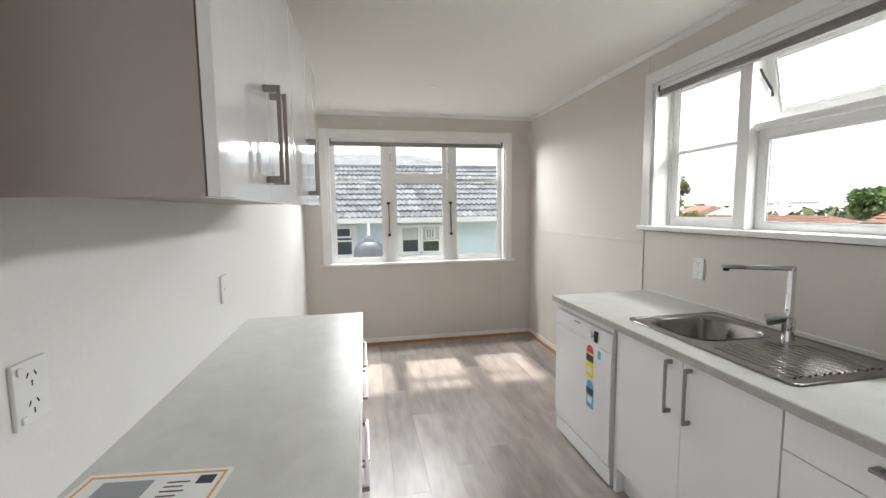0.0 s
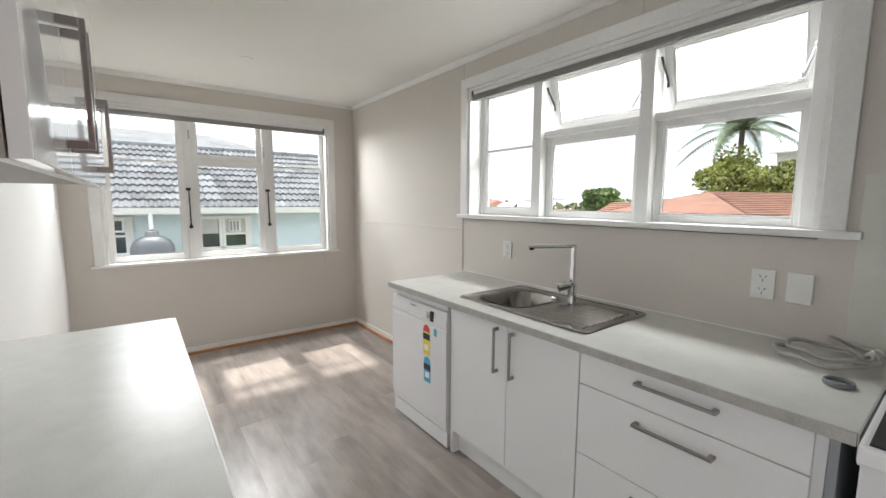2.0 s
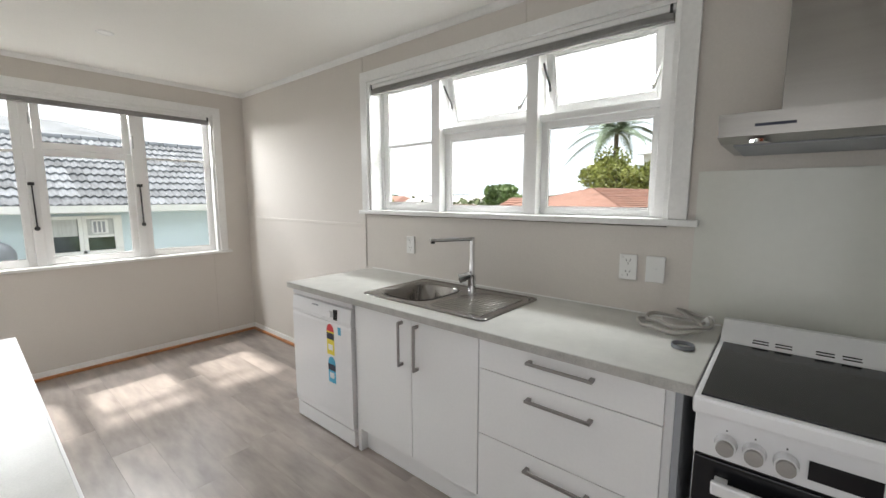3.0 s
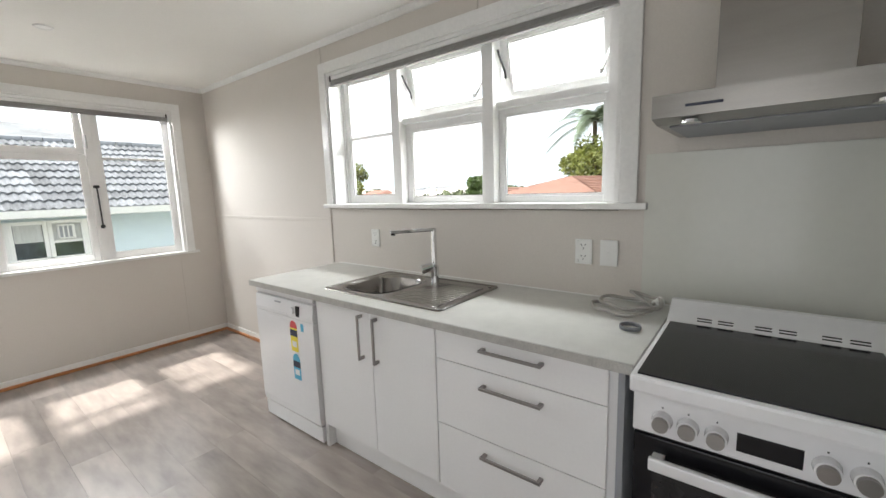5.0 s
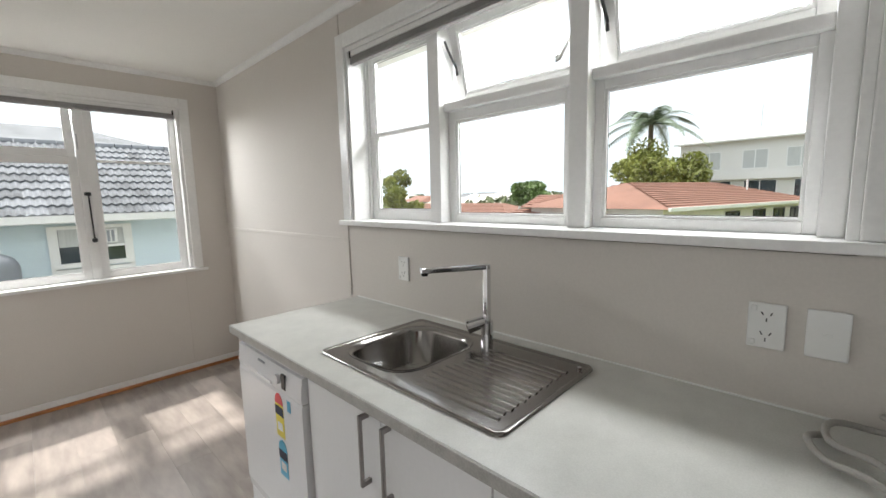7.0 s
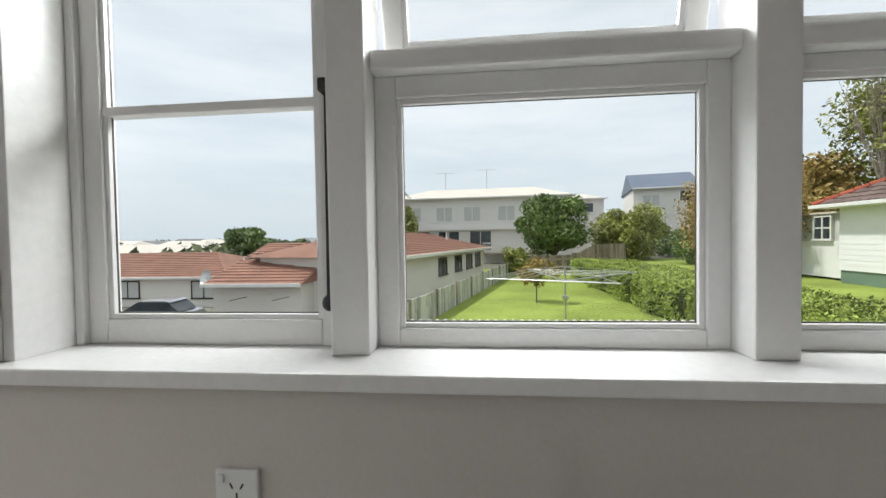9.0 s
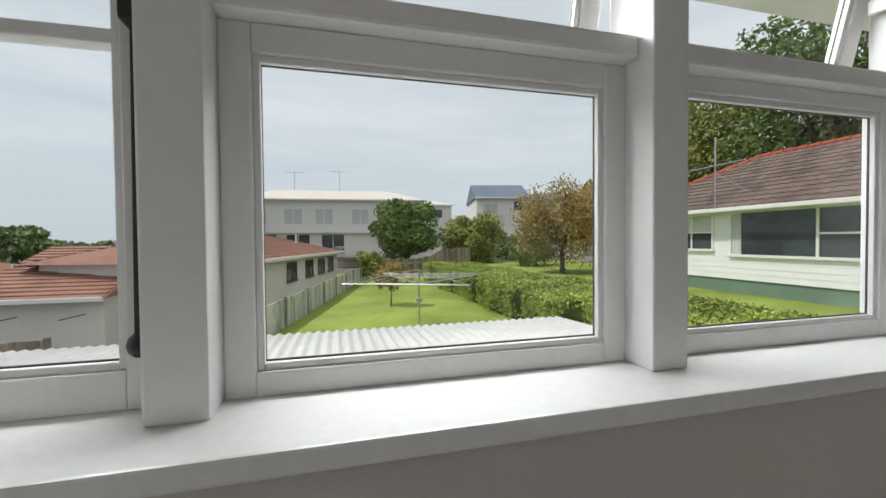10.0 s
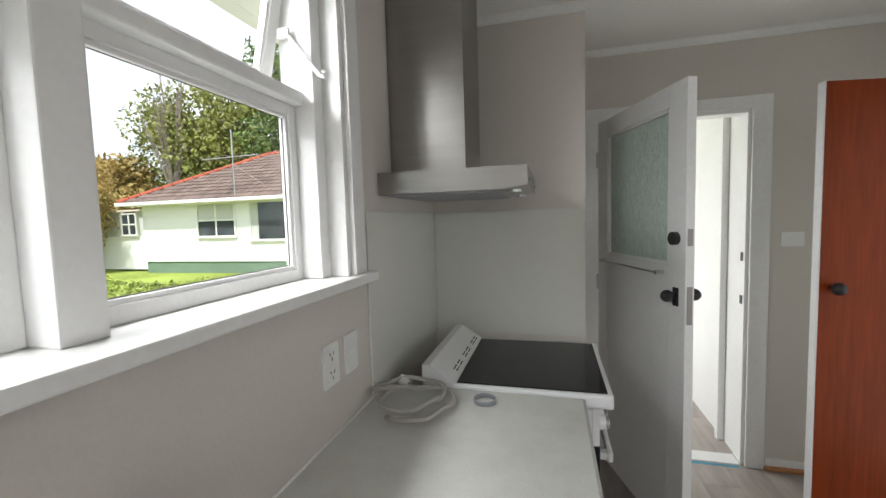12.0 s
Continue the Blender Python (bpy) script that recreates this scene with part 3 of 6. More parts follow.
# eaves outside
structure("eave_east", B(XE + T, 2.55, -3.2, 4.5, 2.49, 2.53), M_TRIM, "white painted eave soffit", "soffit")
structure("eave_north", B(-2.0, XE + T - 0.002, YN + T, 4.50, 2.36, 2.40), M_TRIM, "white painted eave soffit", "soffit")
bm = bmesh.new()
prism(bm, [(2.551, 2.49), (2.66, 2.50), (2.67, 2.60), (2.551, 2.60)], "y", -3.2, 4.5)
structure("gutter_east", bm, M_TRIM, "white metal roof gutter", "gutter")
bm = bmesh.new()
prism(bm, [(-2.2, 2.68), (2.70, 2.61), (0.2, 3.7)], "y", -3.3, 4.5)
structure("roof", bm, M_TILE_BROWN, "brown tiled house roof", "roof")


# ---- kitchen things ----
def bar_handle(parent, axis, face, u, v, half, out=-1, depth=0.030, w=0.011):
    """A square D handle on a face of constant x, with its bar along y or z."""
    if axis == "z":
        bar = B(face + out * depth - 0.005, face + out * depth + 0.005, u - w / 2, u + w / 2, v - half, v + half, 0.002)
    else:
        bar = B(face + out * depth - 0.005, face + out * depth + 0.005, u - half, u + half, v - w / 2, v + w / 2, 0.002)
    for s in (-1, 1):
        lo, hi = sorted((face, face + out * (depth - 0.004)))
        if axis == "z":
            box(bar, lo, hi, u - w / 2, u + w / 2, v + s * (half - 0.008) - 0.008, v + s * (half - 0.008) + 0.008, 0.002)
        else:
            box(bar, lo, hi, u + s * (half - 0.008) - 0.008, u + s * (half - 0.008) + 0.008, v - w / 2, v + w / 2, 0.002)
    return part("handle", bar, M_HANDLE, parent, "satin nickel bar handle")


FX = 1.138   # front of the doors under the sink
sink_cab = thing("sink_cabinet", (1.45, 1.18, 0.0), "white two-door cabinet under the sink", "cabinet")
part("body", B(FX + 0.020, 1.78, 0.795, 1.594, 0.14, 0.70, 0.001), M_CAB, sink_cab)
part("end_panel", B(FX + 0.01, 1.78, 1.596, 1.622, 0.0, 0.862, 0.001), M_CAB, sink_cab)
part("kickboard", B(FX + 0.055, FX + 0.07, 0.10, 1.594, 0.0, 0.138, 0.001), M_CAB, sink_cab)
for a, b, h in ((0.794, 1.181, 1.140), (1.185, 1.592, 1.243)):
    d = part("door", B(FX, FX + 0.018, a, b, 0.145, 0.856, 0.0015), M_CAB, sink_cab)
    bar_handle(d, "z", FX, h, 0.725, 0.112)
drawers = thing("drawer_unit", (1.45, 0.44, 0.0), "white three-drawer kitchen unit", "cabinet")
part("body", B(FX + 0.020, 1.78, 0.075, 0.790, 0.14, 0.86, 0.001), M_CAB, drawers)
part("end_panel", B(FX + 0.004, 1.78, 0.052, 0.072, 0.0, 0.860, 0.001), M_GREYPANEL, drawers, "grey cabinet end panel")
for a, b, h in ((0.729, 0.858, 0.816), (0.442, 0.725, 0.667), (0.145, 0.438, 0.380)):
    d = part("drawer_front", B(FX, FX + 0.018, 0.100, 0.788, a, b, 0.0015), M_CAB, drawers)
    bar_handle(d, "y", FX, 0.436, h, 0.125)

SX0, SX1, SY0, SY1 = 1.200, 1.715, 0.812, 1.628
HX0, HX1, HY0, HY1 = 1.262, 1.650, 1.235, 1.570
def frame_slab(ox0, ox1, oy0, oy1, ix0, ix1, iy0, iy1, z0, z1):
    """A slab with a rectangular hole."""
    bm = bmesh.new()
    loops = []
    for z in (z0, z1):
        loops.append([bm.verts.new((x, y, z)) for x, y in ((ox0, oy0), (ox1, oy0), (ox1, oy1), (ox0, oy1))])
        loops.append([bm.verts.new((x, y, z)) for x, y in ((ix0, iy0), (ix1, iy0), (ix1, iy1), (ix0, iy1))])
    o0, i0, o1, i1 = loops
    for k in range(4):
        q = (k + 1) % 4
        for f in ((o1[k], o1[q], i1[q], i1[k]), (o0[q], o0[k], i0[k], i0[q]), (o0[k], o0[q], o1[q], o1[k]), (i0[q], i0[k], i1[k], i1[q])):
            bm.faces.new(f)
    return bm


bm = frame_slab(1.106, XE, 0.022, 2.240, HX0 - 0.012, HX1 + 0.012, HY0 - 0.012, HY1 + 0.012, 0.866, 0.899)
top = thing("worktop", (1.45, 1.12, 0.866), "pale speckled laminate worktop over the sink units", "worktop")
part("slab", bm, M_BENCH, top)
part("front_edge", B(1.098, 1.106, 0.022, 2.240, 0.866, 0.8985, 0.002), M_BENCHEDGE, top, "grey laminate edge strip")
part("end_edge", B(1.10, XE, 2.2405, 2.244, 0.866, 0.8985, 0.001), M_SLOT, top, "dark edge strip")
part("end_edge", B(1.10, XE, 0.018, 0.0215, 0.866, 0.8985, 0.001), M_BENCHEDGE, top)
part("sealant", B(XE - 0.006, XE, 0.03, 2.235, 0.899, 0.905, 0.002), M_PLASTIC, top)


def rounded(x0, x1, y0, y1, r, n=6):
    out = []
    for cx, cy, a0 in ((x1 - r, y1 - r, 0), (x0 + r, y1 - r, 90), (x0 + r, y0 + r, 180), (x1 - r, y0 + r, 270)):
        for k in range(n + 1):
            a = radians(a0 + 90 * k / n)
            out.append((cx + r * math.cos(a), cy + r * math.sin(a)))
    return out


def loft(bm, loops, close=True):
    rings = [[bm.verts.new(p) for p in lp] for lp in loops]
    n = len(rings[0])
    for a, b in zip(rings, rings[1:]):
        for k in range(n):
            bm.faces.new((a[k], a[(k + 1) % n], b[(k + 1) % n], b[k]))
    if close:
        bm.faces.new(rings[-1])
    return bm


sink = thing("kitchen_sink", (1.457, 1.22, 0.90), "stainless steel inset sink with a ribbed drainer", "sink")
bm = bmesh.new()
def ring(x0, x1, y0, y1, r, z):
    return [(x, y, z) for x, y in rounded(x0, x1, y0, y1, r)]
# bowl with rim
loft(bm, [ring(HX0 - 0.014, HX1 + 0.014, HY0 - 0.014, HY1 + 0.014, 0.11, 0.9085),
          ring(HX0, HX1, HY0, HY1, 0.10, 0.906),
          ring(HX0 + 0.006, HX1 - 0.006, HY0 + 0.006, HY1 - 0.006, 0.10, 0.890),
          ring(HX0 + 0.020, HX1 - 0.020, HY0 + 0.020, HY1 - 0.020, 0.09, 0.765),
          ring(HX0 + 0.050, HX1 - 0.050, HY0 + 0.050, HY1 - 0.050, 0.07, 0.742),
          ring(HX0 + 0.12, HX1 - 0.12, HY0 + 0.10, HY1 - 0.10, 0.04, 0.738)])
part("bowl", bm, M_SINK, sink, smooth=True)
part("waste", C((1.456, 1.40, 0.737), (1.456, 1.40, 0.743), 0.04), M_CHROME, sink, "round chrome waste")
bm = bmesh.new()
# raised outer edge
outer = ring(SX0, SX1, SY0, SY1, 0.03, 0.9005)
loft(bm, [outer, ring(SX0 + 0.002, SX1 - 0.002, SY0 + 0.002, SY1 - 0.002, 0.03, 0.9075), ring(SX0 + 0.010, SX1 - 0.010, SY0 + 0.010, SY1 - 0.010, 0.026, 0.9085), ring(SX0 + 0.018, SX1 - 0.018, SY0 + 0.018, SY1 - 0.018, 0.022, 0.9045)], close=False)
part("raised_edge", bm, M_SINK, sink, smooth=True)
bm = bmesh.new()
x0, x1, y0, y1 = SX0 + 0.017, SX1 - 0.017, SY0 + 0.017, SY1 - 0.017
inner = [bm.verts.new(p) for p in ring(HX0 - 0.013, HX1 + 0.013, HY0 - 0.013, HY1 + 0.013, 0.11, 0.9062)]
outer = [bm.verts.new(p) for p in ring(x0, x1, y0, y1, 0.022, 0.9048)]
n = len(inner)
for k in range(n):
    bm.faces.new((outer[k], outer[(k + 1) % n], inner[(k + 1) % n], inner[k]))
part("deck", bm, M_SINK, sink)
for i in range(13):
    x = 1.262 + i * 0.0295
    bm = bmesh.new()
    prism(bm, [(x - 0.009, 0.9050), (x - 0.004, 0.9092), (x + 0.004, 0.9092), (x + 0.009, 0.9050)], "y", 0.862 + 0.004 * (i % 2), 1.165 + 0.02 * math.sin(i * 0.5))
    part("drainer_rib", bm, M_SINK, sink)
part("stud", C((1.665, 0.845, 0.905), (1.665, 0.845, 0.912), 0.007), M_CHROME, sink)

tap = thing("mixer_tap", (1.672, 1.215, 0.905), "chrome gooseneck sink mixer with a flat square spout", "tap")
part("base", C((1.672, 1.215, 0.905), (1.672, 1.215, 0.985), 0.024), M_CHROME, tap, smooth=False)
part("column", B(1.660, 1.684, 1.203, 1.227, 0.985, 1.203, 0.006), M_CHROME, tap)
sp = (Vector((1.455, 1.345, 1.193)) - Vector((1.672, 1.215, 1.193)))
m = Matrix.Translation((1.672, 1.215, 1.193)) @ sp.to_track_quat("X", "Z").to_matrix().to_4x4()
spout = part("spout", B(-0.012, sp.length, -0.013, 0.013, -0.008, 0.012, 0.005, m), M_CHROME, tap)
part("aerator", B(sp.length - 0.028, sp.length - 0.006, -0.009, 0.009, -0.017, -0.008, 0.002, m), M_BLACK, spout)
lv = bmesh.new()
cyl(lv, (1.664, 1.222, 0.985), (1.612, 1.262, 0.968), 0.022, 0.027)
part("lever", lv, M_CHROME, tap)

dw = thing("dishwasher", (1.45, 1.932, 0.0), "white freestanding dishwasher with energy labels on its door", "dishwasher")
DF = 1.128
part("body", B(DF + 0.035, 1.74, 1.634, 2.228, 0.10, 0.846, 0.004), M_ENAMEL, dw)
bm = bmesh.new()
prism(bm, [(DF + 0.034, 0.115), (DF + 0.002, 0.115), (DF - 0.004, 0.16), (DF - 0.004, 0.70), (DF, 0.715), (DF + 0.034, 0.715)], "y", 1.634, 2.228)
door = part("door", bm, M_ENAMEL, dw)
bm = bmesh.new()
prism(bm, [(DF + 0.034, 0.718), (DF - 0.002, 0.718), (DF - 0.004, 0.74), (DF + 0.004, 0.815), (DF + 0.034, 0.822)], "y", 1.634, 2.228)
panel = part("control_panel", bm, M_ENAMEL, dw)
part("top_lid", B(DF + 0.004, 1.74, 1.632, 2.230, 0.826, 0.853, 0.006), M_ENAMEL, dw)
part("plinth", B(DF + 0.006, 1.70, 1.634, 2.228, 0.012, 0.105, 0.004), M_ENAMEL, dw)
part("display", B(DF - 0.0065, DF + 0.004, 1.757, 1.790, 0.735, 0.795, 0.002), M_BLACK, panel, "black control display")
part("dial", C((DF - 0.014, 1.822, 0.765), (DF + 0.004, 1.822, 0.765), 0.019), M_ENAMEL, panel)
part("grip", B(DF - 0.008, DF + 0.004, 1.882, 2.022, 0.722, 0.738, 0.005), M_ENAMEL, panel)
part("badge", B(DF - 0.004, DF + 0.006, 1.947, 2.007, 0.790, 0.797, 0.001), M_GREYPANEL, panel)
lx = DF - 0.0045
part("energy_label", B(lx - 0.001, lx, 1.790, 1.860, 0.520, 0.665, 0.0004), M_YELLOW, door, "yellow energy rating label")
part("label_band", B(lx - 0.0018, lx - 0.001, 1.790, 1.860, 0.612, 0.650), M_INK, door)
part("label_window", B(lx - 0.0018, lx - 0.001, 1.804, 1.846, 0.548, 0.582), M_PAPER, door)
bm = bmesh.new()
prism(bm, [(1.825 + 0.035 * math.cos(a), 0.660 + 0.045 * math.sin(a)) for a in (math.pi * k / 10 for k in range(11))], "x", lx - 0.0012, lx)
part("star_arc", bm, M_RED, door, "red star rating arc")
part("water_label", B(lx - 0.001, lx, 1.784, 1.854, 0.350, 0.470, 0.0004), M_CYAN, door, "blue water rating label")
part("label_band", B(lx - 0.0018, lx - 0.001, 1.784, 1.854, 0.425, 0.462), M_INK, door)
part("label_window", B(lx - 0.0018, lx - 0.001, 1.798, 1.840, 0.378, 0.412), M_PAPER, door)
bm = bmesh.new()
prism(bm, [(1.819 + 0.035 * math.cos(a), 0.468 + 0.040 * math.sin(a)) for a in (math.pi * k / 10 for k in range(11))], "x", lx - 0.0012, lx)
part("star_arc", bm, M_CYAN, door)
part("small_label", B(lx - 0.001, lx, 1.724, 1.752, 0.655, 0.700), M_CYAN, door, "small blue sticker")

# free-standing stove
SY = (-0.565, 0.008)
stove = thing("electric_stove", (1.35, -0.28, 0.0), "white freestanding stove with a black ceramic hob", "stove")
part("body", B(1.075, 1.66, SY[0], SY[1], 0.03, 0.858, 0.003), M_ENAMEL, stove)
part("hob_frame", B(1.008, 1.66, SY[0] - 0.004, SY[1] + 0.004, 0.864, 0.911, 0.009), M_ENAMEL, stove)
part("ceramic_hob", B(1.026, 1.534, SY[0] + 0.022, SY[1] - 0.012, 0.909, 0.915, 0.002), M_HOB, stove, "black ceramic glass hob")
bm = bmesh.new()
prism(bm, [(1.538, 0.911), (1.660, 0.911), (1.660, 0.974), (1.632, 0.974), (1.545, 0.918)], "y", SY[0], SY[1])
riser = part("vent_riser", bm, M_ENAMEL, stove)
for i in range(3):
    for j in range(2):
        for k in range(2):
            y = SY[1] - 0.115 - i * 0.165 - j * 0.062
            x = 1.553 + 0.010 * k
            z = 0.918 + (x - 1.545) * 0.644
            part("vent_slot", B(x - 0.0020, x + 0.0020, y - 0.022, y + 0.022, z - 0.003, z + 0.0022), M_SLOT, riser)
panel = part("control_panel", B(1.052, 1.075, SY[0], SY[1], 0.735, 0.861, 0.004), M_ENAMEL, stove)
for y in (-0.065, -0.125, -0.187, -0.390, -0.452, -0.512):
    k = part("knob", C((1.026, y, 0.784), (1.053, y, 0.784), 0.0235, 0.026, n=24), M_ENAMEL, panel)
    part("knob_cap", C((1.014, y, 0.784), (1.026, y, 0.784), 0.0195, n=24), M_STEEL, k, "brushed steel knob cap")
    part("mark", B(1.0508, 1.0521, y - 0.0018, y + 0.0018, 0.817, 0.821), M_SLOT, panel)
part("clock_display", B(1.049, 1.052, -0.352, -0.228, 0.760, 0.808, 0.001), M_HOB, panel, "black oven clock display")
od = part("oven_door", B(1.050, 1.075, SY[0] + 0.004, SY[1] - 0.004, 0.235, 0.728, 0.004), M_HOB, stove, "black glass oven door")
part("door_window", B(1.0485, 1.0502, SY[0] + 0.055, SY[1] - 0.055, 0.30, 0.640, 0.0005), M_BLACK, od, "dark oven window")
bm = B(1.004, 1.022, SY[0] + 0.05, SY[1] - 0.05, 0.655, 0.690, 0.006)
box(bm, 1.020, 1.052, SY[0] + 0.055, SY[0] + 0.085, 0.660, 0.685, 0.003)
box(bm, 1.020, 1.052, SY[1] - 0.085, SY[1] - 0.055, 0.660, 0.685, 0.003)
part("oven_handle", bm, M_ENAMEL, od, "white oven door handle")
part("storage_drawer", B(1.052, 1.075, SY[0] + 0.004, SY[1] - 0.004, 0.06, 0.228, 0.004), M_ENAMEL, stove)

# range hood
hood = thing("range_hood", (1.55, -0.26, 1.60), "stainless steel canopy range hood on the wall", "range hood")
bm = bmesh.new()
prism(bm, [(1.272, 1.604), (1.272, 1.668), (XE - 0.002, 1.668), (XE - 0.002, 1.592), (1.36, 1.592)], "y", -0.560, 0.036)
canopy = part("canopy", bm, M_STEEL, hood)
part("flue", B(1.500, XE - 0.002, -0.420, -0.100, 1.669, 2.465, 0.002), M_STEEL, hood)
part("filter_panel", B(1.385, 1.770, -0.53, 0.006, 1.586, 1.592, 0.002), M_GREYPANEL, hood, "grey mesh filter panel")
for y in (-0.06, -0.46):
    part("lamp", C((1.325, y, 1.588), (1.325, y, 1.597), 0.028), M_CHROME, hood, "small round hood lamp")
part("badge", B(1.2712, 1.272, -0.14, -0.05, 1.628, 1.636), M_INK, canopy)
for i in range(4):
    part("button", C((1.268, -0.46 - 0.018 * i, 1.634), (1.272, -0.46 - 0.018 * i, 1.634), 0.005), M_CHROME, canopy)

structure("splashback_east", B(XE - 0.008, XE - 0.001, -0.660, 0.150, 0.912, 1.535, 0.001), M_SPLASH, "pale glass splashback behind the stove", "splashback")
structure("splashback_side", B(1.045, XE - 0.009, -0.667, -0.660, 0.912, 1.535, 0.001), M_SPLASH, "pale glossy glass splashback beside the stove", "splashback")

# west side
wb = thing("narrow_worktop", (-0.39, 1.1, 0.866), "pale speckled laminate worktop on the narrow bench", "worktop")
part("slab", B(XW, -0.106, 0.25, 2.078, 0.866, 0.900, 0.001), M_BENCH, wb)
part("front_edge", B(-0.106, -0.100, 0.25, 2.078, 0.866, 0.8995, 0.001), M_CAB, wb)
part("end_edge", B(XW, -0.10, 2.0785, 2.082, 0.866, 0.8995, 0.001), M_SLOT, wb, "dark edge strip")
for ya, yb in ((1.30, 2.07), (0.53, 1.296)):
    u = thing("drawer_unit", (-0.4, (ya + yb) / 2, 0.0), "white three-drawer unit under the narrow bench", "cabinet", "drawers under the narrow bench")
    part("body", B(XW, -0.140, ya, yb, 0.14, 0.865, 0.001), M_CAB, u)
    part("kickboard", B(-0.19, -0.175, ya, yb, 0.0, 0.138, 0.001), M_CAB, u)
    for a, b, h in ((0.737, 0.860, 0.805), (0.452, 0.733, 0.665), (0.145, 0.448, 0.385)):
        d = part("drawer_front", B(-0.138, -0.120, ya + 0.002, yb - 0.002, a, b, 0.0015), M_CAB, u)
        bar_handle(d, "y", -0.120, (ya + yb) / 2, h, 0.16, out=1)
cab = thing("wall_cabinet", (-0.5, 1.27, 1.48), "gloss white four-door overhead wall cabinet", "cabinet")
# Body and end panel carry their shade as base colour.
part("body", B(XW, -0.322, 0.560, 2.000, 1.492, 2.112, 0.001), M_CARCASS_SHADED, cab)
part("end_panel", B(XW, -0.322, 0.545, 0.559, 1.480, 2.115, 0.001), M_CARCASS_SHADED, cab, "cabinet end panel with shade in its taupe colour")
part("light_rail", B(-0.339, -0.322, 0.560, 2.000, 1.480, 1.4915, 0.001), M_CAB, cab)
for i in range(4):
    a = 0.547 + i * 0.364
    d = part("door", B(-0.320, -0.300, a, a + 0.361, 1.480, 2.115, 0.0015), M_GLOSSCAB, cab)
    h = a + 0.361 - 0.035 if i % 2 == 0 else a + 0.035
    bar_handle(d, "z", -0.300, h, 1.635, 0.112, out=1, depth=0.034)

sheet = thing("paper_sheet", (-0.52, 0.68, 0.901), "white printed sheet with an orange border", "paper")
pm = Matrix.Translation((-0.53, 0.665, 0)) @ Matrix.Rotation(radians(-6), 4, "Z")
part("page", B(-0.148, 0.148, -0.105, 0.105, 0.9005, 0.9012, 0, pm), M_PAPER, sheet)
for a, b, c, d in ((-0.138, 0.138, 0.090, 0.096), (-0.138, 0.138, -0.096, -0.090), (0.132, 0.138, -0.090, 0.090), (-0.138, -0.132, -0.090, 0.090)):
    part("border", B(a, b, c, d, 0.9012, 0.9015, 0, pm), M_ORANGE, sheet)
part("logo_block", B(0.088, 0.122, 0.055, 0.082, 0.9012, 0.9015, 0, pm), M_INK, sheet)
part("grey_block", B(-0.10, 0.00, 0.02, 0.076, 0.9012, 0.9015, 0, pm), M_GREYPANEL, sheet)
for i in range(4):
    part("text_bar", B(0.030, 0.075 - 0.008 * (i % 2), 0.062 - 0.014 * i, 0.066 - 0.014 * i, 0.9012, 0.9015, 0, pm), M_INK, sheet)


def plate(name, xf, out, yc, zc, w, h, label, sockets, vertical=True):
    """A wall plate on a wall of constant x; out is the way it faces."""
    t = thing(name, (xf, yc, zc), label, "socket" if sockets else "switch")
    lo, hi = sorted((xf, xf + out * 0.009))
    part("plate", B(lo, hi, yc - w / 2, yc + w / 2, zc - h / 2, zc + h / 2, 0.003), M_PLASTIC, t)
    f0, f1 = sorted((xf + out * 0.009, xf + out * 0.0096))
    r0, r1 = sorted((xf + out * 0.009, xf + out * 0.013))
    if sockets:
        for s in (-1, 1):
            zz = zc + s * h * 0.22
            for dy, dz, a in ((-0.009, 0.006, 28), (0.009, 0.006, -28), (0.0, -0.010, 0)):
                m = Matrix.Translation((0, yc + dy - out * 0.006 * 0, zz + dz)) @ Matrix.Rotation(radians(a * -out), 4, "X")
                part("pin_slot", B(f0, f1, -0.0014, 0.0014, -0.005, 0.005, 0, m), M_SLOT, t)
            part("rocker", B(r0, r1, yc + out * -0.026 - 0.006, yc + out * -0.026 + 0.006, zc + s * h * 0.38 - 0.007, zc + s * h * 0.38 + 0.007, 0.003), M_PLASTIC, t)
    else:
        part("rocker", B(r0, r1, yc - 0.009, yc + 0.009, zc - 0.004, zc + 0.004, 0.001), M_PLASTIC, t)
    return t


plate("double_socket", XE, -1, 1.823, 1.105, 0.074, 0.118, "white double power socket over the sink", True)
plate("double_socket", XE, -1, 0.405, 1.108, 0.078, 0.118, "white double power socket beside the stove switch", True)
plate("stove_switch", XE, -1, 0.290, 1.108, 0.078, 0.118, "white stove isolating switch", False)
plate("double_socket", XW, 1, 0.685, 1.135, 0.078, 0.118, "white double power socket over the narrow bench", True)
plate("light_switch", XW, 1, 1.728, 1.125, 0.074, 0.118, "white switch plate over the narrow bench", False)
t = thing("light_switch", (-0.09, YS, 1.34), "white switch plate beside the doorway", "switch")
part("plate", B(-0.14, -0.03, YS, YS + 0.008, 1.295, 1.375, 0.003), M_PLASTIC, t)
part("rocker", B(-0.09, -0.08, YS + 0.008, YS + 0.012, 1.325, 1.345, 0.001), M_PLASTIC, t)

hose = thing("coiled_hose", (1.60, 0.17, 0.90), "coiled grey flexible hose with a white plug end", "hose")
pts = []
for i in range(54):
    a = 2 * math.pi * i / 27 + 0.6
    f = i / 53
    r = 0.112 - 0.022 * math.sin(i * 0.21) + 0.012 * math.sin(a * 2.0)
    pts.append((1.590 + 0.060 * f + r * 0.95 * math.cos(a), 0.215 - 0.075 * f + r * 0.95 * math.sin(a), 0.9080 + 0.030 * f + 0.010 * math.sin(i * 0.5) ** 2))
pts += [(1.675, 0.085, 0.925), (1.692, 0.075, 0.930)]
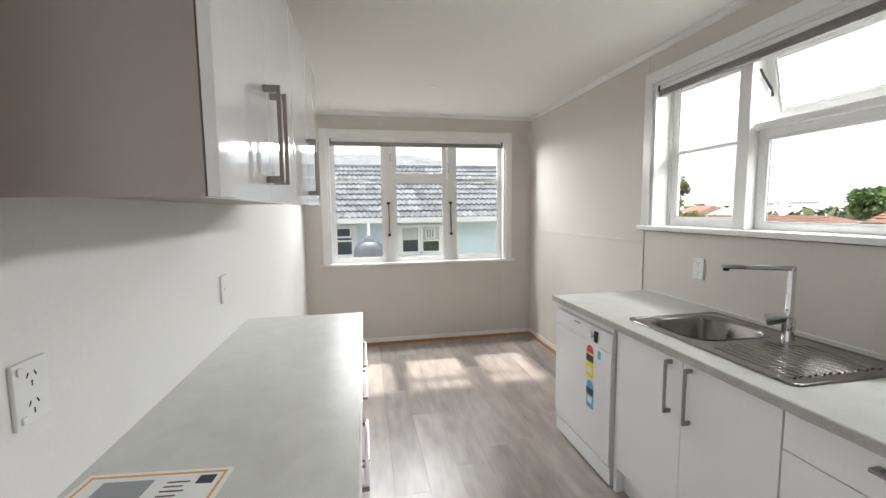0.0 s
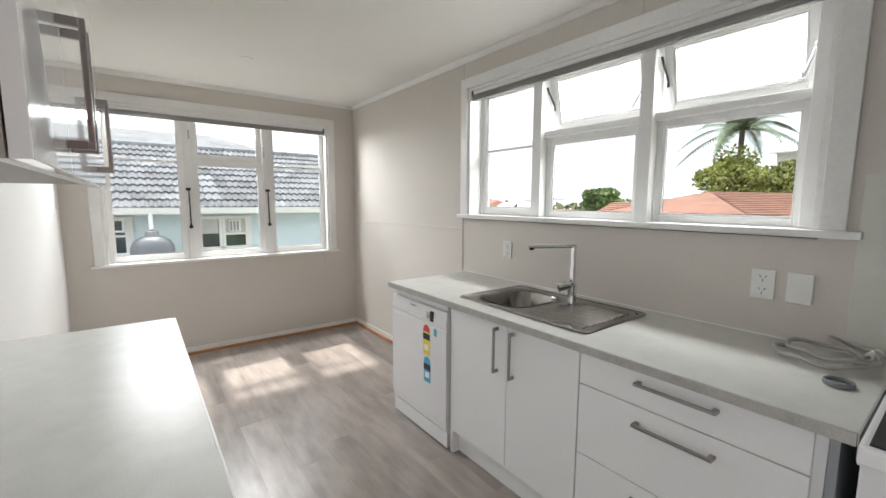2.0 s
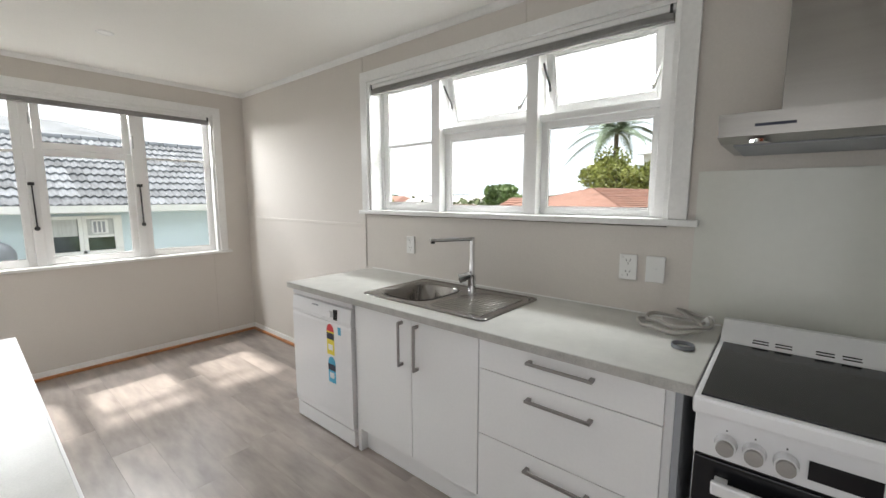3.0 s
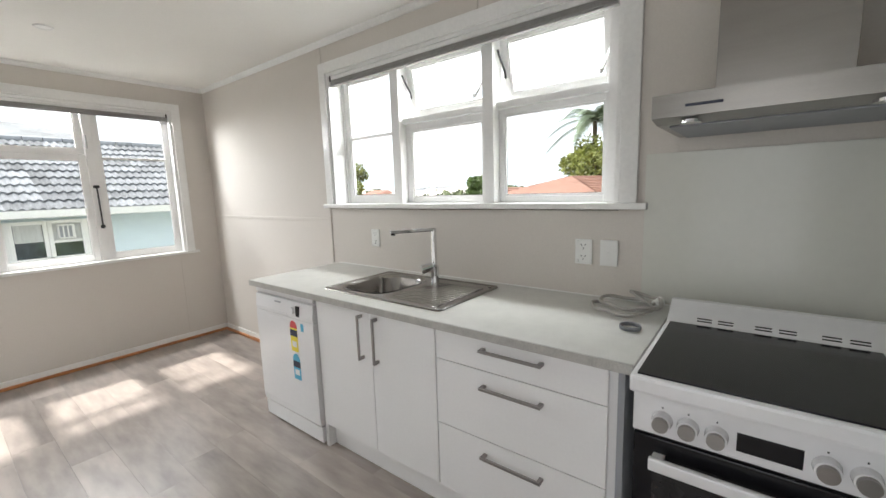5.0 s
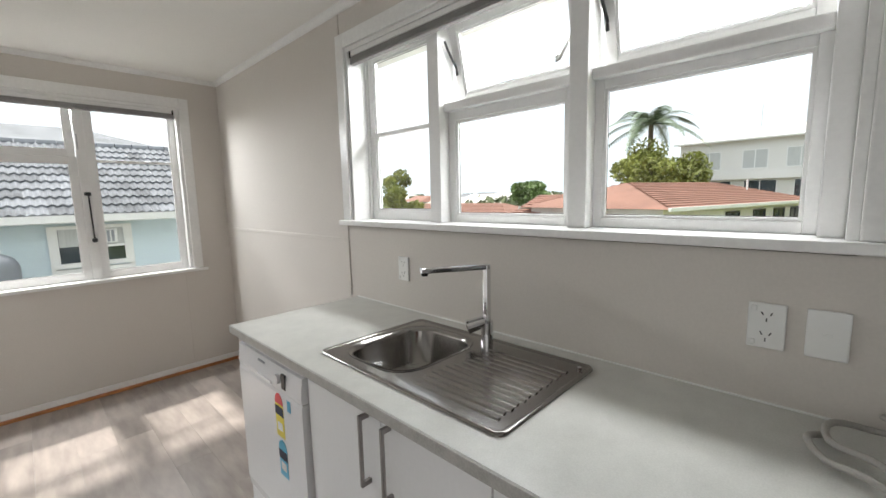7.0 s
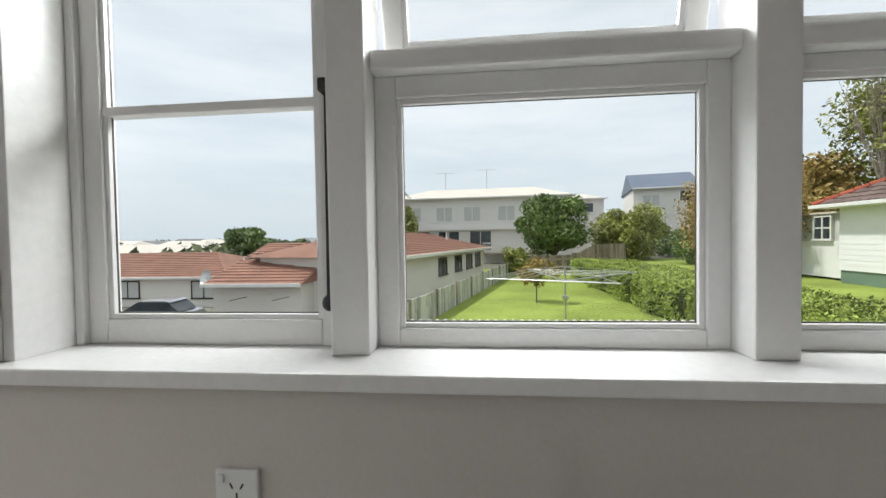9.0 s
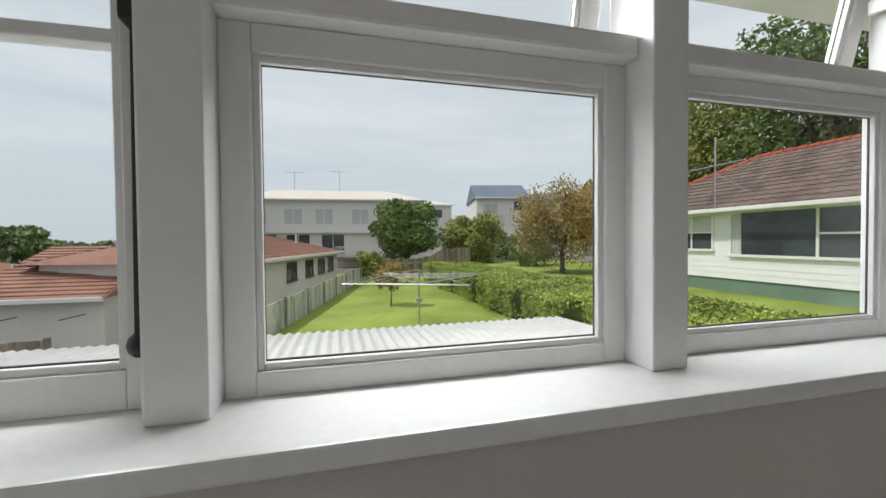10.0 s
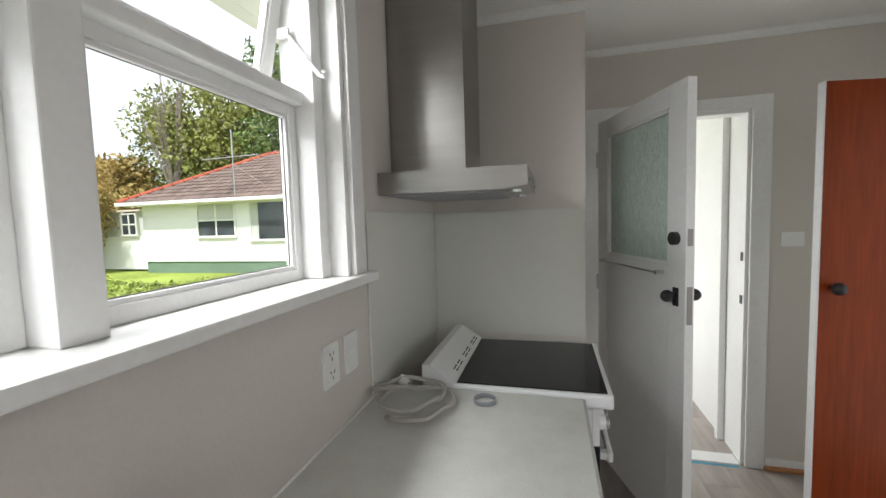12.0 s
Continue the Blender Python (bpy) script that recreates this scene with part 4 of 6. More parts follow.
part("tube", tube(bmesh.new(), pts, 0.0075, 8), M_HOSE, hose, smooth=True)
part("connector", C((1.688, 0.077, 0.928), (1.722, 0.058, 0.938), 0.014, 0.017), M_PLASTIC, hose, "white plastic connector")
bm = bmesh.new()
rr = [[(1.415 + r * math.cos(a), 0.105 + r * math.sin(a), z) for a in (2 * math.pi * k / 28 for k in range(28))] for r, z in ((0.036, 0.900), (0.037, 0.907), (0.036, 0.914), (0.0325, 0.914), (0.0315, 0.907), (0.032, 0.900))]
loft(bm, rr, close=False)
single("hose_ring", bm, M_TANK, "dark grey flexible ring lying on the worktop", "ring", smooth=True)

light = thing("downlight", (0.515, 3.27, ZC), "small round recessed ceiling downlight", "light")
bm = bmesh.new()
loft(bm, [[(0.515 + r * math.cos(a), 3.27 + r * math.sin(a), z) for a in (2 * math.pi * k / 32 for k in range(32))] for r, z in ((0.048, ZC - 0.0005), (0.046, ZC - 0.006), (0.036, ZC - 0.007), (0.034, ZC - 0.002))], close=False)
part("bezel", bm, M_TRIM, light, smooth=True)
part("diffuser", C((0.515, 3.27, ZC - 0.004), (0.515, 3.27, ZC - 0.001), 0.034, n=28), M_DIFFUSER, light)

# ---- doors at the south end ----
dw_frame = tagged(thing("door_frame", (0.5, YS, 0.0), "white painted timber door frame", "door frame"), kind="structure")
part("architrave", B(DX0 - 0.095, DX0, YS, YS + 0.018, 0.0, DZ1 + 0.07, 0.004), M_TRIM, dw_frame)
part("architrave", B(DX1, DX1 + 0.085, YS, YS + 0.018, 0.0, DZ1 + 0.07, 0.004), M_TRIM, dw_frame)
part("architrave", B(DX0, DX1, YS, YS + 0.018, DZ1, DZ1 + 0.07, 0.004), M_TRIM, dw_frame)
part("jamb", B(DX0, DX0 + 0.018, YS - 0.1, YS, 0.013, DZ1, 0.002), M_TRIM, dw_frame)
part("jamb", B(DX1 - 0.018, DX1, YS - 0.1, YS, 0.013, DZ1, 0.002), M_TRIM, dw_frame)
part("head", B(DX0 + 0.018, DX1 - 0.018, YS - 0.1, YS, DZ1 - 0.018, DZ1, 0.002), M_TRIM, dw_frame)
for z in (1.21, 0.96):
    part("strike", B(DX0 + 0.018, DX0 + 0.021, YS - 0.05, YS - 0.02, z, z + 0.05, 0.001), M_IRON, dw_frame)

single("masking_tape", B(DX0 + 0.03, 0.62, YS + 0.012, YS + 0.030, 0.0004, 0.0012), M_CYAN, "strip of blue masking tape along the threshold", "tape")
hx, hy = 0.905, -1.245
ang = math.atan2(0.755, -0.255)
dm = Matrix.Translation((hx, hy, 0.0)) @ Matrix.Rotation(ang, 4, "Z")
gdoor = thing("door_1", (hx, hy, 0.012), "white half-glazed door standing open with obscure glass", "door")
L = 0.80
def db(a, b, c, d, e, f, bev=0.003):
    return B(a, b, c, d, e, f, bev, dm)
part("stile", db(0.0, 0.115, -0.020, 0.020, 0.012, 2.04), M_TRIM, gdoor)
part("stile", db(L - 0.115, L, -0.020, 0.020, 0.012, 2.04), M_TRIM, gdoor)
part("top_rail", db(0.115, L - 0.115, -0.020, 0.020, 1.945, 2.04), M_TRIM, gdoor)
part("lower_panel", db(0.115, L - 0.115, -0.020, 0.020, 0.012, 1.27), M_TRIM, gdoor)
part("obscure_pane", db(0.115, L - 0.115, -0.004, 0.004, 1.27, 1.945, 0), M_OBSCURE, gdoor, "rippled green-tinted obscure glass")
for s in (-1, 1):
    o0, o1 = sorted((s * 0.004, s * 0.016))
    for a, b, e, f in ((0.115, 0.130, 1.27, 1.945), (L - 0.130, L - 0.115, 1.27, 1.945), (0.130, L - 0.130, 1.27, 1.285), (0.130, L - 0.130, 1.93, 1.945)):
        part("glazing_bead", db(a, b, o0, o1, e, f, 0.002), M_TRIM, gdoor)
def dpt(u, v, z):
    return dm @ Vector((u, v, z))
for s in (-1, 1):
    k = part("deadlock", C(dpt(L - 0.06, s * 0.020, 1.39), dpt(L - 0.06, s * 0.042, 1.39), 0.028), M_IRON, gdoor, "black round deadlock")
    rose = part("knob_plate", db(L - 0.075, L - 0.040, min(s * 0.020, s * 0.026), max(s * 0.020, s * 0.026), 1.10, 1.18, 0.002), M_IRON, gdoor)
    kb = C(dpt(L - 0.057, s * 0.026, 1.145), dpt(L - 0.057, s * 0.045, 1.145), 0.010)
    bmesh.ops.create_uvsphere(kb, u_segments=14, v_segments=10, radius=0.026, matrix=Matrix.Translation(dpt(L - 0.057, s * 0.062, 1.145)))
    part("door_knob", kb, M_IRON, gdoor, "black round door knob", smooth=True)
part("latch_plate", db(L - 0.001, L + 0.002, -0.012, 0.012, 1.03, 1.19, 0.001), M_HANDLE, gdoor)
part("latch_plate", db(L - 0.001, L + 0.002, -0.012, 0.012, 1.36, 1.43, 0.001), M_HANDLE, gdoor)
for s in (1, -1):
    rail = C(dpt(0.10, s * 0.055, 1.235), dpt(L - 0.10 - 0.05, s * 0.055, 1.235), 0.005)
    for u in (0.10, L - 0.15):
        cyl(rail, dpt(u, s * 0.020, 1.235), dpt(u, s * 0.058, 1.235), 0.010)
    if s == 1:
        rail.free()
        continue
    part("towel_rail", rail, M_CHROME, gdoor, "thin chrome towel rail")
for z in (0.25, 1.05, 1.78):
    part("hinge", C(dpt(-0.006, -0.022, z), dpt(-0.006, -0.022, z + 0.09), 0.007), M_GALV, gdoor)

bx = Matrix.Translation((0.155, -0.615, 0.0)) @ Matrix.Rotation(radians(191), 4, "Z")
brown = thing("door_2", (-0.2, -0.66, 0.012), "varnished reddish-brown timber door with white edge standing open", "door")
part("leaf", B(0.0, 0.78, -0.017, 0.0155, 0.012, 2.0, 0.002, bx), M_TRIM, brown, "white painted back and edge")
part("veneer", B(0.006, 0.78, -0.019, -0.017, 0.012, 1.998, 0.0005, bx), M_RIMU, brown, "reddish varnished timber face")
kb = C(bx @ Vector((0.055, -0.019, 1.175)), bx @ Vector((0.055, -0.042, 1.175)), 0.009)
bmesh.ops.create_uvsphere(kb, u_segments=14, v_segments=10, radius=0.026, matrix=Matrix.Translation(bx @ Vector((0.055, -0.052, 1.175))))
part("door_knob", kb, M_IRON, brown, "black round knob", smooth=True)
kb = C(bx @ Vector((0.055, 0.016, 1.175)), bx @ Vector((0.055, 0.034, 1.175)), 0.008)
bmesh.ops.create_uvsphere(kb, u_segments=14, v_segments=10, radius=0.018, matrix=Matrix.Translation(bx @ Vector((0.055, 0.040, 1.175))))
part("door_knob", kb, M_CHROME, brown, smooth=True)

# floor planks
PW, PL = 0.182, 1.22
rng = random.Random(4)
lots = {}
x = XW
while x < XE - 0.02:
    w = round(min(PW, XE - x), 4)
    y = -3.0 - rng.random() * PL
    while y < YN - 0.01:
        a, b = max(y, -3.0), min(y + PL, YN)
        if b - a > 0.02:
            lots.setdefault((w, round(b - a, 4)), []).append(Matrix.Translation((x, a, 0.0)))
        y += PL
    x += PW
for (w, length), spots in lots.items():
    pieces("plank", mesh_of("plank", B(0.0003, w - 0.0003, 0.0003, length - 0.0003, -0.006, 0.0, 0.0004)), M_PLANK, floor, spots)


# ---- outside ----
def gz(x, y):
    """Height of the ground: it falls away to the north and rises a little to the south."""
    def ease(a):
        a = min(1, max(0, a))
        return a * a * (3 - 2 * a)
    z = -1.2 - 1.5 * ease((y - 3.4) / 3.0) * ease((x + 4) / 10)
    z += 0.75 * ease((-5.0 - y) / 2.0)
    z -= 3.0 * ease((x - 45) / 60) + 1.5 * ease((y - 40) / 60)
    return z


bm = bmesh.new()
gx = [-700, -200, -60, -20, -8, -4, 0] + [2 + 1.5 * i for i in range(36)] + [60, 70, 85, 100, 120, 160, 250, 500, 1200, 2500]
gy = [-2500, -900, -300, -120, -60, -35, -24] + [-20 + 0.75 * i for i in range(60)] + [28, 34, 42, 55, 75, 100, 150, 300, 900, 2500]
grid = [[bm.verts.new((x, y, gz(x, y))) for y in gy] for x in gx]
for i in range(len(gx) - 1):
    for j in range(len(gy) - 1):
        bm.faces.new((grid[i][j], grid[i + 1][j], grid[i + 1][j + 1], grid[i][j + 1]))
ground = structure("ground", bm, M_GRASS, "green mown back lawn and land falling away", "lawn")
ground.data.materials.append(M_EARTH)
for p in ground.data.polygons:
    p.use_smooth = True
    lawn = 4.0 < p.center.x < 36 and -21 < p.center.y < 4.2
    p.material_index = 0 if lawn else 1

# Assumed drive, added so the ground throws no green onto the blue house.
drive = bmesh.new()
dx = [-12 + 1.0 * i for i in range(26)]
dy = [5.2 + 0.5 * i for i in range(13)]
grid = [[drive.verts.new((x, y, gz(x, y) + 0.03)) for y in dy] for x in dx]
for i in range(len(dx) - 1):
    for j in range(len(dy) - 1):
        drive.faces.new((grid[i][j], grid[i + 1][j], grid[i + 1][j + 1], grid[i][j + 1]))
structure("driveway", drive, M_CONCRETE, "assumed grey concrete driveway between the houses", "driveway")

nrng = np.random.default_rng(7)


def leaf_mesh(name, centres, size, mat, flat=0.0, droop=0.0):
    """Many small pointed leaves, each of two faces, round the given places."""
    n = len(centres)
    d = nrng.normal(size=(n, 3))
    d[:, 2] = d[:, 2] * (1 - flat) - droop
    d /= np.linalg.norm(d, axis=1)[:, None] + 1e-9
    e = np.cross(d, nrng.normal(size=(n, 3)))
    e /= np.linalg.norm(e, axis=1)[:, None] + 1e-9
    s = size * nrng.uniform(0.6, 1.3, size=(n, 1))
    v = np.stack([centres - d * s, centres + e * s * 0.45, centres + d * s, centres - e * s * 0.45], axis=1).reshape(-1, 3)
    me = bpy.data.meshes.new(name)
    me.from_pydata(v.tolist(), [], [(4 * i, 4 * i + 1, 4 * i + 2, 4 * i + 3) for i in range(n)])
    me.materials.append(mat)
    return me


def link(me, name, parent):
    ob = new(name, me)
    ob.parent = parent
    ob.matrix_parent_inverse = Matrix.Translation(-parent.location) if parent.data is None else Matrix.Identity(4)
    return ob


def tree(name, x, y, z, height, radius, mat, label, leaves=5000, leaf=0.16, clumps=26, trunk=0.14, low=0.25, squash=0.8, droop=0.0, seed=1, bare=False):
    r = random.Random(seed)
    t = thing(name, (x, y, z), label, "tree")
    bm = bmesh.new()
    fork = Vector((x, y, z + height * low))
    cyl(bm, (x, y, z - 0.1), fork, trunk, trunk * 0.75, 9)
    c = Vector((x, y, z + height * (low + (1 - low) * 0.52)))
    cs = []
    for i in range(clumps):
        while True:
            p = Vector((r.uniform(-1, 1), r.uniform(-1, 1), r.uniform(-1, 1)))
            if 0.30 < p.length < 1:
                break
        cc = c + Vector((p.x * radius * 0.80, p.y * radius * 0.80, p.z * height * (1 - low) * 0.42))
        cs.append((cc, radius * r.uniform(0.24, 0.42)))
        mid = fork.lerp(cc, 0.5) + Vector((r.uniform(-.1, .1), r.uniform(-.1, .1), 0.12 * radius))
        tube(bm, [fork - Vector((0, 0, r.uniform(0, 0.1))), mid, cc], trunk * 0.20, 5)
        if bare:
            for k in range(5):
                q = cc + Vector((r.uniform(-.5, .5), r.uniform(-.5, .5), r.uniform(0.2, 0.9))) * radius * 0.5
                tube(bm, [mid, cc.lerp(q, 0.5), q], trunk * 0.07, 4)
    part("trunk", bm, M_TWIG if bare else M_BARK, t)
    if leaves:
        per = leaves // clumps
        pts = []
        for cc, rad in cs:
            q = nrng.normal(size=(per, 3))
            q /= np.linalg.norm(q, axis=1)[:, None]
            q *= rad * nrng.uniform(0.35, 1.08, size=(per, 1)) ** 0.6
            q[:, 2] *= squash
            if droop:
                q[:, 2] -= droop * nrng.uniform(0, 1, size=per) ** 2 * rad * 2
            pts.append(q + np.array(cc))
        link(leaf_mesh("crown", np.concatenate(pts), leaf, mat, droop=droop), "crown", t)
    return t


def at_house(x0, y0, angle):
    return Matrix.Translation((x0, y0, 0)) @ Matrix.Rotation(radians(angle), 4, "Z")


def window_part(parent, m, u0, u1, z0, z1, v=0.0, panes=2, transom=None, fm=None, pm=None):
    """A window on the wall v = const of a house whose outside lies at smaller v."""
    fm, pm = fm or M_TRIM, pm or M_DARKPANE
    w = 0.07
    f = part("window", B(u0 - w, u0, v - 0.05, v + 0.02, z0 - w, z1 + w, 0, m), fm, parent)
    part("frame", B(u1, u1 + w, v - 0.05, v + 0.02, z0 - w, z1 + w, 0, m), fm, f)
    part("frame", B(u0, u1, v - 0.05, v + 0.02, z1, z1 + w, 0, m), fm, f)
    part("sill", B(u0 - w - 0.03, u1 + w + 0.03, v - 0.09, v + 0.02, z0 - w - 0.02, z0, 0, m), fm, f)
    for k in range(panes):
        a, b = u0 + (u1 - u0) * k / panes, u0 + (u1 - u0) * (k + 1) / panes
        if k:
            part("mullion", B(a - 0.03, a + 0.03, v - 0.045, v + 0.01, z0, z1, 0, m), fm, f)
        part("pane", B(a, b, v - 0.012, v - 0.004, z0, z1, 0, m), pm, f)
    if transom:
        part("transom", B(u0, u1, v - 0.046, v + 0.01, transom - 0.03, transom + 0.03, 0, m), fm, f)
    return f


def tile_mesh(name, w, h, lift, waves=1, amp=0.02):
    """A wavy roof tile lying in u (across) and v (up the slope), with a lifted lower edge."""
    bm = bmesh.new()
    n = 6 * waves
    rows = []
    for v, up in ((0.0, lift), (h, 0.0)):
        rows.append([bm.verts.new((w * k / n, v, up + amp * (1 - math.cos(2 * math.pi * waves * k / n)) / 2)) for k in range(n + 1)])
    rows.append([bm.verts.new((w * k / n, 0.0, -0.01)) for k in range(n + 1)])
    for k in range(n):
        bm.faces.new((rows[0][k], rows[0][k + 1], rows[1][k + 1], rows[1][k]))
        bm.faces.new((rows[2][k], rows[2][k + 1], rows[0][k + 1], rows[0][k]))
    return mesh_of(name, bm)


def joined(mesh, places, name, mat, parent):
    vs, fs = [], []
    src = [v.co.copy() for v in mesh.vertices]
    pf = [tuple(p.vertices) for p in mesh.polygons]
    for m in places:
        o = len(vs)
        vs += [tuple(m @ v) for v in src]
        fs += [tuple(o + i for i in f) for f in pf]
    me = bpy.data.meshes.new(name)
    me.from_pydata(vs, [], fs)
    me.materials.append(mat)
    return tagged(link(me, name, parent), kind="stuff")


# pale blue house to the north
NHY = 11.5
blue = thing("neighbour_house", (1.5, NHY, gz(1.5, NHY)), "pale blue weatherboard house with a grey tiled roof", "house")
part("wall", B(-9, 5.0, NHY + 0.02, NHY + 7.0, -2.9, 1.15), M_BOARD_BLUE, blue)
bm = bmesh.new()
prism(bm, [(0, 0), (0.022, 0), (0.006, 0.17), (0, 0.17)], "x", -9, 5.0)
for v in bm.verts:
    v.co = Vector((v.co.x, NHY + 0.02 - v.co.y, v.co.z))
bmesh.ops.recalc_face_normals(bm, faces=bm.faces)
pieces("weatherboard", mesh_of("weatherboard", bm), M_BOARD_BLUE, blue, [Matrix.Translation((0, 0, -2.6 + 0.168 * i)) for i in range(22)])
part("soffit", B(-9.4, 5.4, NHY - 0.50, NHY + 0.02, 1.10, 1.14), M_TRIM, blue)
bm = bmesh.new()
prism(bm, [(NHY - 0.62, 1.12), (NHY - 0.50, 1.10), (NHY - 0.50, 1.26), (NHY - 0.63, 1.26)], "x", -9.4, 5.4)
part("gutter", bm, M_TRIM, blue, "white gutter")
SL = math.atan2(1.75, 3.7)
bm = bmesh.new()
prism(bm, [(NHY - 0.55, 1.21), (NHY + 3.15, 2.96), (NHY + 7.2, 1.10), (NHY + 3.0, 1.10)], "x", -9.4, 5.4)
part("roof", bm, M_TILE_GREY, blue)
bm = bmesh.new()
v = [bm.verts.new(p) for p in ((-4.6, NHY + 2.9, 2.80), (4.6, NHY + 2.9, 2.80), (2.15, NHY + 6.0, 3.80), (-1.6, NHY + 6.0, 3.80))]
bm.faces.new(v)
part("rear_roof", bm, M_TILE_GREY, blue)
tw, th = 0.30, 0.40
tm = tile_mesh("roof_tile", tw, th + 0.05, 0.042, 2, 0.036)
tm.materials.append(M_TILE_GREY)
near, rest = [], []
for r_ in range(10):
    for c_ in range(-22, 18):
        x = c_ * tw + 0.5 * tw * (r_ % 2) * 0.0
        m = Matrix.Translation((x, NHY - 0.58, 1.235)) @ Matrix.Rotation(SL, 4, "X") @ Matrix.Translation((0, r_ * th, 0.0))
        (near if -7 <= c_ < 18 else rest).append(m)
pieces("roof_tile", tm, M_TILE_GREY, blue, near)
joined(tm, rest, "roof_tiles", M_TILE_GREY, blue)
ridge = bmesh.new()
for i in range(31):
    cyl(ridge, (-6.6 + i * 0.38, NHY + 3.12, 2.985), (-6.24 + i * 0.38, NHY + 3.12, 2.995), 0.11, 0.10, 8)
part("ridge_caps", ridge, M_TILE_GREY, blue)["kind"] = "stuff"
I = Matrix.Identity(4)
def casement(u0, u1, z0, z1, rail, blind_to=None, fan=False, sides=(-1, 1)):
    """A broad-framed casement of the blue house, with a rail and the panes over and under it."""
    w = window_part(blue, I, u0, u1, z0, z1, NHY - 0.02, 1)
    for e in sides:
        a = u0 - 0.15 if e < 0 else u1 + 0.07
        part("surround", B(a, a + 0.08, NHY - 0.055, NHY + 0.02, z0 - 0.12, z1 + 0.07), M_TRIM, w)
    part("apron", B(u0 - (0.15 if -1 in sides else 0.07), u1 + (0.15 if 1 in sides else 0.07), NHY - 0.058, NHY + 0.02, z0 - 0.20, z0 - 0.121), M_TRIM, w)
    if rail:
        part("rail", B(u0, u1, NHY - 0.068, NHY - 0.01, rail - 0.025, rail + 0.025), M_TRIM, w)
    if blind_to:
        part("roller_blind", B(u0 + 0.01, u1 - 0.01, NHY - 0.040, NHY - 0.034, blind_to, z1), M_CURTAIN_REFLECTION, w, "pale roller blind half drawn")
    if fan:
        f = part("vent_fan", B(u0 + 0.07, u1 - 0.11, NHY - 0.12, NHY - 0.034, rail + 0.05, z1 - 0.02, 0.03), M_TRIM, w, "white window extractor fan")
        for k in range(3):
            a = u0 + 0.10 + k * 0.075
            part("fan_grille", B(a, a + 0.05, NHY - 0.124, NHY - 0.1205, rail + 0.085, z1 - 0.055), M_GREYPANEL, f)
        part("pale_pane", B(u0, u1, NHY - 0.040, NHY - 0.034, rail + 0.025, z1), M_CURTAIN_REFLECTION, w)
    return w
casement(0.99, 1.43, 0.27, 0.96, None, blind_to=0.60, sides=(-1,))
casement(1.575, 2.04, 0.27, 0.96, 0.58, fan=True, sides=(1,))
kitchen = casement(-0.86, -0.44, 0.24, 0.98, 0.62)
out = Matrix.Translation((0, NHY - 0.05, 0.98)) @ Matrix.Rotation(radians(-28), 4, "X") @ Matrix.Translation((0, 0.05 - NHY, -0.98))
part("open_sash", frame_slab(-0.86, -0.44, 0.0, 0.32, -0.82, -0.48, 0.04, 0.28, 0.0, 0.03), M_TRIM, kitchen).matrix_basis = out @ Matrix.Translation((0, NHY - 0.08, 0.66)) @ Matrix.Rotation(radians(90), 4, "X")
casement(-2.45, -2.00, 0.05, 0.80, 0.42)
part("downpipe", C((0.03, NHY - 0.56, 1.14), (0.03, NHY - 0.88, 0.78), 0.045, n=10), M_TRIM, blue, "white downpipe")
bm = bmesh.new()
loft(bm, [[(0.03 + r * math.cos(a), NHY - 0.9 + r * math.sin(a), z) for a in (2 * math.pi * k / 28 for k in range(28))] for r, z in ((0.40, -2.8), (0.40, 0.36), (0.39, 0.45), (0.33, 0.56), (0.20, 0.64), (0.13, 0.66), (0.125, 0.75), (0.08, 0.765))])
single("water_tank", bm, M_TANK, "dark grey plastic rainwater tank with a domed lid", "water tank", smooth=True)

# white house to the south
SHY = -12.4
white = thing("neighbour_house", (12, SHY, gz(12, SHY)), "white weatherboard house with a brown tiled hip roof", "house")
part("wall", B(2, 18.4, SHY - 7, SHY - 0.02, 0.05, 2.5), M_BOARD_WHITE, white)
part("foundation", B(2.02, 18.38, SHY - 6.9, SHY - 0.06, -1.2, 0.05), M_BASE_GREEN, white, "green painted foundation")
bm = bmesh.new()
prism(bm, [(0, 0), (0.012, 0), (0.003, 0.205), (0, 0.205)], "x", 2, 18.4)
for v in bm.verts:
    v.co = Vector((v.co.x, SHY - 0.02 + v.co.y, v.co.z))
bmesh.ops.recalc_face_normals(bm, faces=bm.faces)
pieces("weatherboard", mesh_of("weatherboard", bm), M_BOARD_WHITE, white, [Matrix.Translation((0, 0, 0.05 + 0.202 * i)) for i in range(12)])
flip = Matrix.Translation((0, SHY, 0)) @ Matrix.Diagonal((1, -1, 1, 1))
window_part(white, flip, 13.6, 15.4, 1.12, 2.38, 0.0, 2, transom=1.75)
window_part(white, flip, 9.05, 12.8, 0.95, 2.40, 0.0, 1)
part("window_divider", B(10.05, 10.13, SHY, SHY + 0.05, 0.95, 2.40), M_TRIM, white)
part("window_divider", B(9.05, 10.05, SHY, SHY + 0.048, 1.62, 1.68), M_TRIM, white)
part("net_curtain", B(13.62, 14.47, SHY + 0.014, SHY + 0.03, 1.78, 2.37), M_CURTAIN_REFLECTION, white, "pale net curtain")
part("net_curtain", B(14.53, 15.38, SHY + 0.014, SHY + 0.03, 1.78, 2.37), M_CURTAIN_REFLECTION, white, "pale net curtain")
part("curtain", B(12.45, 12.79, SHY + 0.014, SHY + 0.03, 0.95, 2.40), M_CURTAIN_REFLECTION, white, "pale drawn curtain")
bm = bmesh.new()
e, zt = 0.55, 4.9
